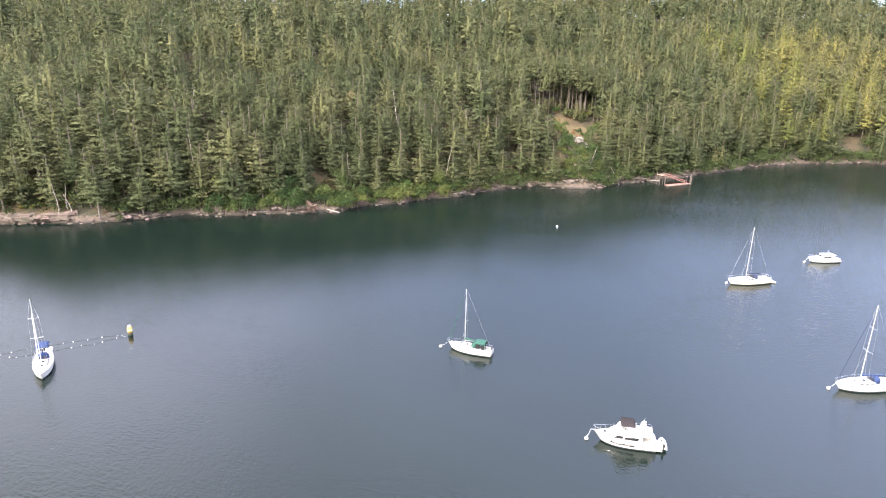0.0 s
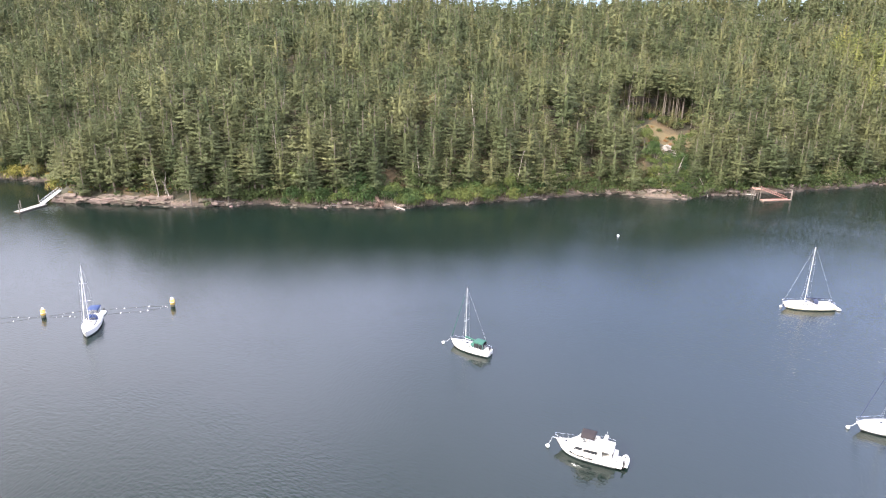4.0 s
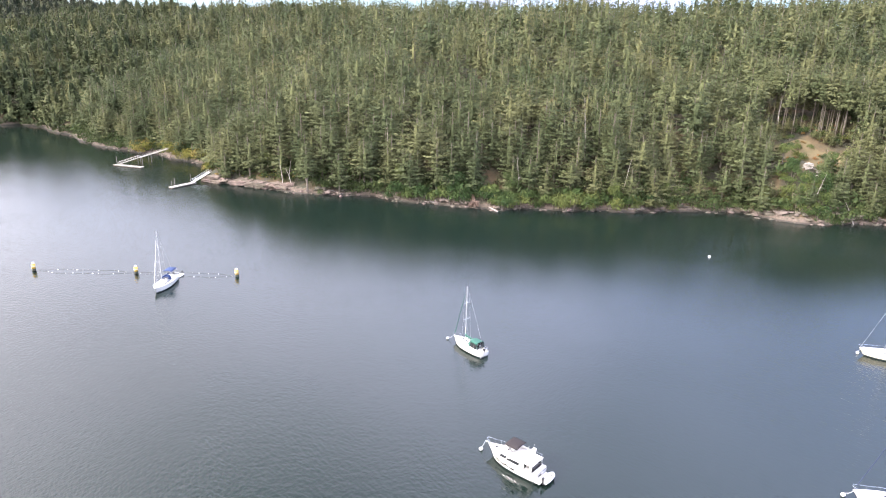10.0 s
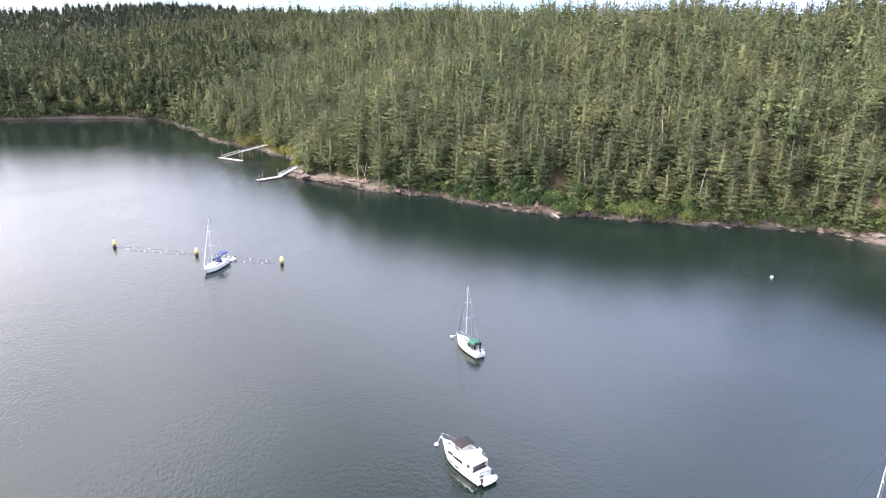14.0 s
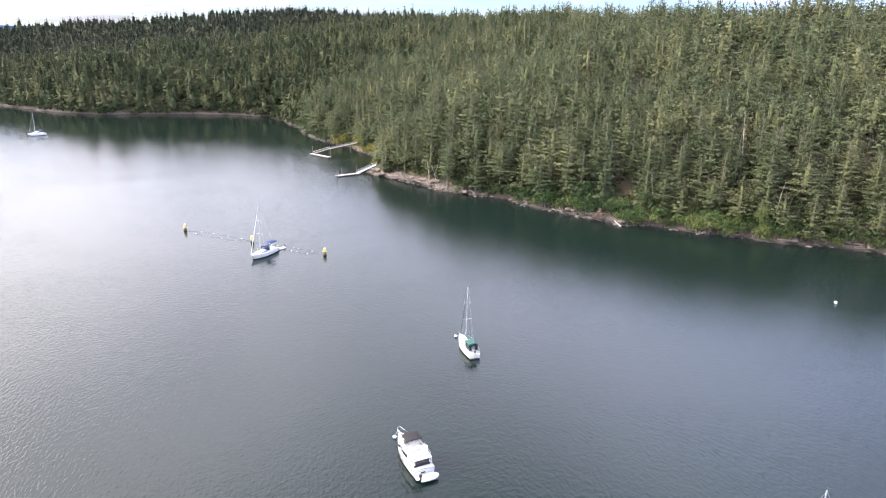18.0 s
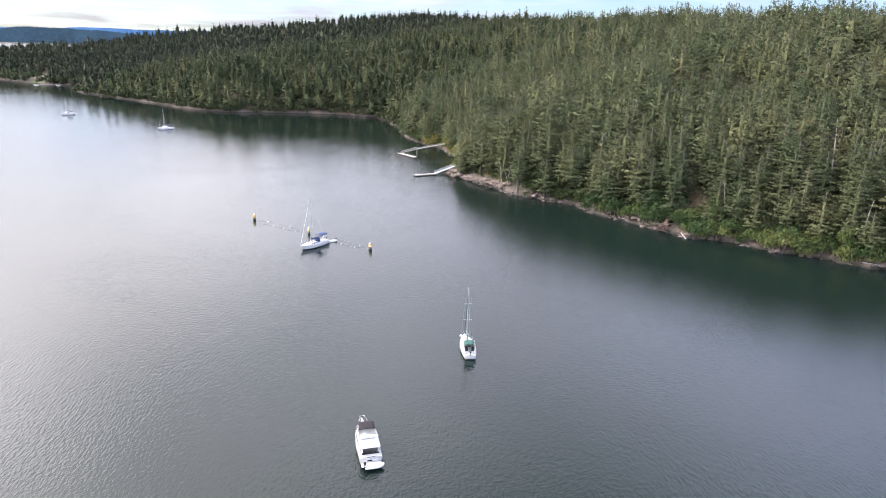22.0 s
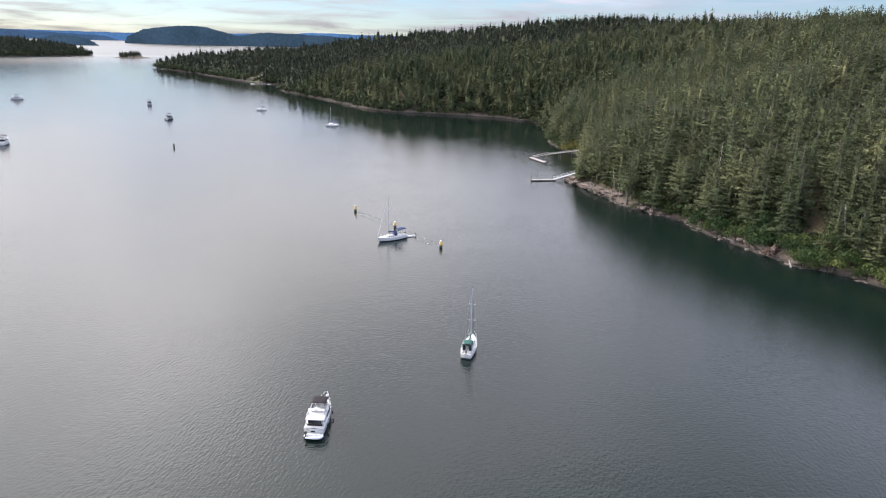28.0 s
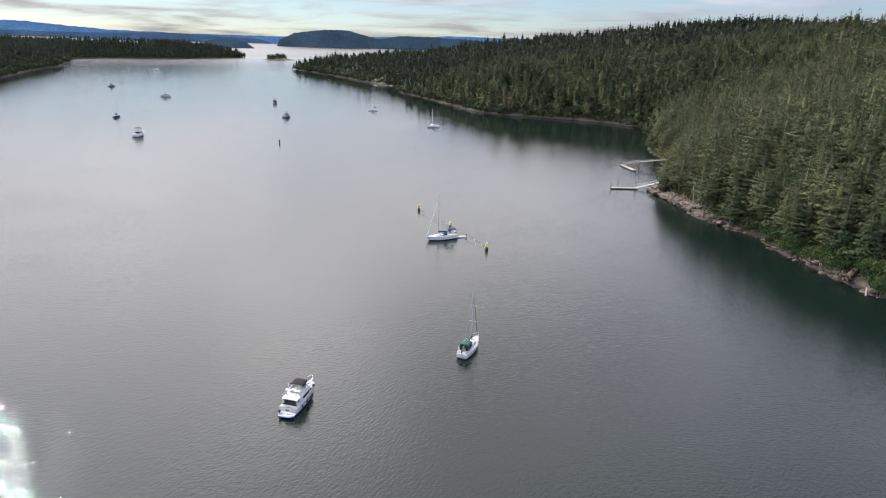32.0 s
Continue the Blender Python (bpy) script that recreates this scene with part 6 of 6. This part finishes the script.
tagged(new("shore_rocks", mesh_arrays("shore_rocks", np.concatenate(vs), np.concatenate(fs), [rock_loose])), "loose pale and rusty rocks along the tide line", "rocks", kind="stuff")

stone_me = [mesh_arrays("boulder", v, f, [rock_pale]) for v, f in STONES]
white_me = [mesh_arrays("boulder", v, f, [rock_white]) for v, f in STONES]


def boulder(x, y, size, white=False, dz=0.0):
    zz = float(east_height(np.array([x]), np.array([y]))[0][0])
    o = tagged(new("boulder", (white_me if white else stone_me)[rr.randint(6)]), "white weathered rock outcrop on the bare bluff" if white else "grey-brown boulder on the rocky shore", "boulder", "boulders on the shore")
    o.matrix_world = pose(x, y, max(zz, -0.2) + dz, 0, 0, rr.uniform(0, 360)) @ Matrix.Diagonal((size * rr.uniform(0.8, 1.5), size * rr.uniform(0.7, 1.2), size * rr.uniform(0.6, 1.0), 1))


for k in range(70):
    u = rr.uniform(0, len(SHORE) - 1)
    i = 3 + int(rr.uniform(0, 28))
    (x0, y0), (x1, y1) = SHORE[i], SHORE[i + 1]
    q = rr.uniform()
    boulder(x0 + (x1 - x0) * q + rr.uniform(0.5, 2.0), y0 + (y1 - y0) * q, rr.uniform(0.7, 1.6))


def outcrop(x, y, size, lift, mat, label, turn=None):
    """A broken ledge of angular rock: tilted blocks split along joints."""
    zz = float(east_height(np.array([x]), np.array([y]))[0][0])
    root = tagged(new("rock_outcrop"), label, "rock", "rock outcrops")
    for k in range(9):
        bm = bmesh.new()
        w, l, h = size * rr.uniform(0.3, 0.7), size * rr.uniform(0.5, 1.1), size * rr.uniform(0.14, 0.3)
        if turn is not None:
            l, h = l * 1.5, h * 0.9
        bmesh.ops.create_cube(bm, size=1)
        bmesh.ops.subdivide_edges(bm, edges=bm.edges, cuts=2, use_grid_fill=True)
        off = Vector((rr.uniform(0, 40), rr.uniform(0, 40), k))
        for v in bm.verts:
            n = Vector((noise.noise(v.co * 1.6 + off), noise.noise(v.co * 1.6 + off * 2), noise.noise(v.co * 2.0 + off * 3)))
            v.co = Vector((v.co.x * w, v.co.y * l, v.co.z * h)) + n * 0.28 * size * 0.5
        ob = part("block", bm, mat, root)
        ob.matrix_basis = pose(rr.uniform(-0.6, 0.6) * size, rr.uniform(-0.7, 0.7) * size, rr.uniform(-0.35, 0.3) * size, *((rr.uniform(-18, 18), rr.uniform(-18, 18), rr.uniform(0, 360)) if turn is None else (rr.uniform(-6, 6), rr.uniform(-22, 2), turn + rr.uniform(-14, 14))))
    root.matrix_world = pose(x, y, zz + lift)


outcrop(173.4, -43.9, 2.3, 0.6, rock_white, "white weathered rock ledge on the bare bluff")
outcrop(165.0, -45.0, 3.0, 0.2, rock_pale, "grey broken rock face below the bluff")
outcrop(162.5, -40.5, 2.4, 0.2, rock_pale, "grey broken rock face below the bluff")
outcrop(174.6, -47.5, 1.8, 0.4, rock_white, "white weathered rock ledge on the bare bluff")
SIDE = [(110.5, 55), (109.5, 63), (106, 82), (102, 99), (96, 114)]
EAST = [(197, -109), (181, -85), (169, -62), (161, -28), (149, -2), (137, 9), (130, 24), (121, 41)]
for line, count in ((SIDE, 10), (EAST, 14)):
    for k in range(count):
        u = (k + 0.5) / count * (len(line) - 1)
        i = int(u)
        (x0, y0), (x1, y1) = line[i], line[i + 1]
        outcrop(x0 + (x1 - x0) * (u - i) + 0.4, y0 + (y1 - y0) * (u - i), rr.uniform(1.3, 2.3), -0.1, rock_rusty, "rusty brown broken rock ledge at the waterline", math.degrees(math.atan2(y1 - y0, x1 - x0)) - 90)
for k in range(24):
    u = k / 23
    outcrop(92.3 - 5.5 * u, 130 + 35 * u, 3.0, 0.2, rock_ledge, "layered brown rock ledge along the point", 9.0)
BEACH = [(160.6, -27), (159.2, -35), (158.9, -42), (160.9, -48), (164.8, -55), (168.8, -62), (174.5, -73), (180.6, -85)]
for k in range(15):
    u = k / 2
    i = min(int(u), 6)
    (x0, y0), (x1, y1) = BEACH[i], BEACH[i + 1]
    outcrop(x0 + (x1 - x0) * (u - i) + rr.uniform(-0.3, 1.6), y0 + (y1 - y0) * (u - i), rr.uniform(1.6, 2.7), 0.15, rock_pale, "pale broken rock shelf on the beach below the bluff", math.degrees(math.atan2(y1 - y0, x1 - x0)) - 90)


def snag(x, y, h, lean, toward, label="bare silver dead tree leaning over the shore"):
    """A dead tree: bent trunk and broken limbs."""
    zz = float(east_height(np.array([x]), np.array([y]))[0][0])
    root = tagged(new("dead_tree"), label, "dead tree", "dead trees")
    bm = bmesh.new()
    pts = [(0.12 * h * math.sin(lean) * 0 + h * u * math.sin(lean) * u ** 0.3, 0.03 * h * math.sin(5 * u), h * u * math.cos(lean) - 0.4) for u in (0, 0.25, 0.5, 0.75, 1)]
    for k in range(4):
        rod(bm, pts[k], pts[k + 1], 0.24 * (1 - k * 0.22), 0.24 * (1 - (k + 1) * 0.22), 7)
    part("trunk", bm, dead_wood, root, "", True)
    for k in range(14):
        u = rr.uniform(0.25, 0.97)
        i = min(int(u * 4), 3)
        p = Vector(pts[i]).lerp(Vector(pts[i + 1]), u * 4 - i)
        a, l = rr.uniform(0, math.tau), h * rr.uniform(0.05, 0.16) * (1.15 - u)
        bm = rod(bmesh.new(), p, p + Vector((l * math.cos(a), l * math.sin(a), l * rr.uniform(-0.5, 0.3))), 0.05, 0.012, 5)
        part("limb", bm, dead_wood, root)
    root.matrix_world = pose(x, y, zz, 0, 0, toward)


snag(92.8, 131.5, 11.5, 0.12, 200)
snag(94.0, 128.0, 7.0, 0.3, 170)
snag(95.5, 130.0, 8.5, 0.2, 30)
snag(166, -62, 11.0, 0.55, 60)
snag(172, -70, 9.0, 0.6, 70)
snag(186, -88, 8.0, 0.5, 80)
snag(166.5, -48.5, 10.0, 0.4, 215, "bare grey tree with broken limbs below the bluff")
for x, y, h, l, t in ((124, 46, 15, 0.15, 200), (150, 30, 24, 0.08, 120), (139, 12, 16, 0.2, 250), (132, 102, 25, 0.06, 10), (115, 96, 20, 0.1, 90), (214, -31, 24, 0.03, 30), (219, -58, 25, 0.03, 200)):
    snag(x, y, h, l, t, "tall bare grey trunk among the firs")

# uprooted stump with red-brown roots
root = tagged(new("root_wad"), "red-brown uprooted stump with spread roots at the waterline", "tree stump")
part("log", rod(bmesh.new(), (0.5, 0, 0.7), (5.5, 1.0, 2.6), 0.5, 0.38, 9), red_root, root, "", True)
for k in range(34):
    a = k * math.tau / 34 + rr.uniform(-0.2, 0.2)
    l = rr.uniform(0.6, 1.0) + 0.9 * rr.uniform() ** 2
    p = Vector((0.5, 0, 0.7)); q = Vector((-0.2 + rr.uniform(-0.8, 0.3), l * math.cos(a), 0.7 + l * 0.75 * math.sin(a)))
    m_ = p.lerp(q, 0.5) + Vector((rr.uniform(-0.3, 0.1), rr.uniform(-0.3, 0.3), 0.2))
    bm = bmesh.new(); rod(bm, p, m_, 0.22, 0.12, 6); rod(bm, m_, q, 0.12, 0.03, 6)
    part("root", bm, red_root, root, "", True)
root.matrix_world = pose(109.4, 55.8, 0.5, 0, 0, 25) @ Matrix.Scale(1.6, 4)
for x, y, l, a in ((112, 50, 7, 60), (106.8, 73, 6, 95), (139, 6, 6, 130), (164, -56, 5, 70), (171, -45, 7, 80), (113.5, 215, 6, 80), (116, 245, 7, 95), (175, -78, 6, 60), (200, -112, 7, 55), (98, 112, 5, 110)):
    zz = float(east_height(np.array([x]), np.array([y]))[0][0])
    root = tagged(new("drift_log"), "bleached drift log lying on the shore rocks", "log", "drift logs")
    part("stem", rod(bmesh.new(), (-l / 2, 0, 0), (l / 2, 0, 0.1), 0.26, 0.18, 8), dead_wood, root, "", True)
    part("knot", rod(bmesh.new(), (l * 0.2, 0, 0.1), (l * 0.24, 0.3, 0.4), 0.07, 0.03, 5), dead_wood, root)
    root.matrix_world = pose(x, y, max(zz, 0) + 0.25, 0, rr.uniform(-6, 6), a)

# patches of open grass, conforming to the ground
def patch(cx, cy, rx, ry, turn, mat, name, label):
    bm = bmesh.new()
    rings, spokes = 5, 22
    pts = [(cx, cy)]
    for i in range(1, rings + 1):
        for j in range(spokes):
            a = j * math.tau / spokes
            q = i / rings * (1 + 0.22 * math.sin(2 * a + cx) + 0.14 * math.sin(5 * a + cy))
            x_, y_ = rx * q * math.cos(a), ry * q * math.sin(a)
            c, s_ = math.cos(radians(turn)), math.sin(radians(turn))
            pts.append((cx + x_ * c - y_ * s_, cy + x_ * s_ + y_ * c))
    pts = np.array(pts)
    pz, _ = east_height(pts[:, 0], pts[:, 1])
    vv = [bm.verts.new((px, py, max(z_, 0.3) + 0.3)) for (px, py), z_ in zip(pts, pz)]
    for j in range(spokes):
        k = (j + 1) % spokes
        bm.faces.new((vv[0], vv[1 + j], vv[1 + k]))
        for i in range(rings - 1):
            bm.faces.new((vv[1 + i * spokes + j], vv[1 + (i + 1) * spokes + j], vv[1 + (i + 1) * spokes + k], vv[1 + i * spokes + k]))
    tagged(part(name, bm, mat, None, "", True), label, name, kind="structure")


patch(-133, 824, 12, 8, -20, lawn_green, "lawn", "sunlit yellow-green lawn sloping to the far shore")
patch(362, 586, 11, 7, 20, dry_grass, "grass", "pale dry grass in an opening high on the hill")
patch(308, 468, 11, 6, 20, dry_grass, "grass", "pale dry grass in an opening high on the hill")
patch(194, -43, 15, 13, 0, dry_grass, "grass", "dry tan grass in the clearing above the bluff")

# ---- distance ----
# self-glowing blues that hold the distance haze of hills and islands
far_haze_blue = backdrop_material("far_haze_blue", (0.10, 0.23, 0.50))
far_haze_slate = backdrop_material("far_haze_slate", (0.070, 0.135, 0.26))
island_haze_blue = backdrop_material("island_haze_blue", (0.055, 0.100, 0.160))


def ridge(name, mat, radius, tops, step, rough, label, seed, trees=0.0):
    """A long range of hills far off: bearing in degrees from +y and height of the crest."""
    bm = bmesh.new()
    bs, hs = [t[0] for t in tops], [t[1] for t in tops]
    prev = None
    b = bs[0]
    while b <= bs[-1]:
        a = radians(b)
        h = float(np.interp(b, bs, hs)) * (1 + rough * noise.noise(Vector((b * 0.55, seed, 0))) + rough * 0.5 * noise.noise(Vector((b * 2.3, seed, 3)))) + trees * (noise.noise(Vector((b * 9, seed, 1))) + noise.noise(Vector((b * 31, seed, 2))))
        row = [bm.verts.new((r_ * math.sin(a), -100 + r_ * math.cos(a), z_)) for r_, z_ in ((radius, -5), (radius + 40, max(h, 1) * 0.6), (radius + 90, max(h, 1)), (radius + 120, -5))]
        if prev:
            for k in range(3):
                bm.faces.new((prev[k], row[k], row[k + 1], prev[k + 1]))
        prev = row
        b += step
    return tagged(part(name, bm, mat, None, "", True), label, "hills", kind="structure")


ridge("backdrop", far_haze_blue, 4830, [(-75, 110), (-50, 125), (-38, 124), (-35, 118), (-32, 98), (-29, 82), (-26, 76), (-22, 72), (-17, 72), (-8, 88), (-2, 106), (3, 100), (8, 112), (14, 106), (25, 112), (45, 112), (60, 105)], 0.25, 0.08, "hills on the horizon, pale blue haze put into their colour", 2.0)
ridge("backdrop", far_haze_slate, 4780, [(-75, 80), (-50, 82), (-40, 70), (-36, 66), (-31.5, 62), (-29, 66), (-26, 76), (-23.6, 68), (-21, 58), (-18.5, 50), (-17, 12)], 0.2, 0.06, "hills beyond the channel, slate-blue haze put into their colour", 5.0)
ridge("island", island_haze_blue, 4380, [(-17.3, 0), (-17.0, 50), (-15.8, 92), (-13.4, 122), (-11.2, 116), (-9.6, 84), (-8.9, 72), (-7, 92), (-4.5, 92), (-1.5, 86), (2, 60)], 0.03, 0.05, "dark wooded island in the channel", 7.0, 5.0)
ridge("island", island_haze_blue, 3880, [(-23.2, 0), (-22.9, 30), (-21.8, 50), (-20.8, 46), (-19.7, 32), (-19.2, 10), (-19.0, 0)], 0.03, 0.08, "small dark wooded island in the channel", 9.0, 4.0)
# islet trees and scrub
ir = np.random.RandomState(5)
rows = []
for _ in range(80):
    px, py = ir.uniform(-592, -548), ir.uniform(1700, 1780)
    z_, d_ = islet_height(np.array([px]), np.array([py]))
    if d_[0] > 5:
        rows.append((px, py, z_[0] - 0.2, ir.uniform(6, 15), ir.uniform(0, 6), ir.randint(6), ir.uniform(0, 1)))
forest("islet_trees", TINY, rows, "few wind-bent trees on a bare islet, backlit shade put into their colour", backlit_fir)
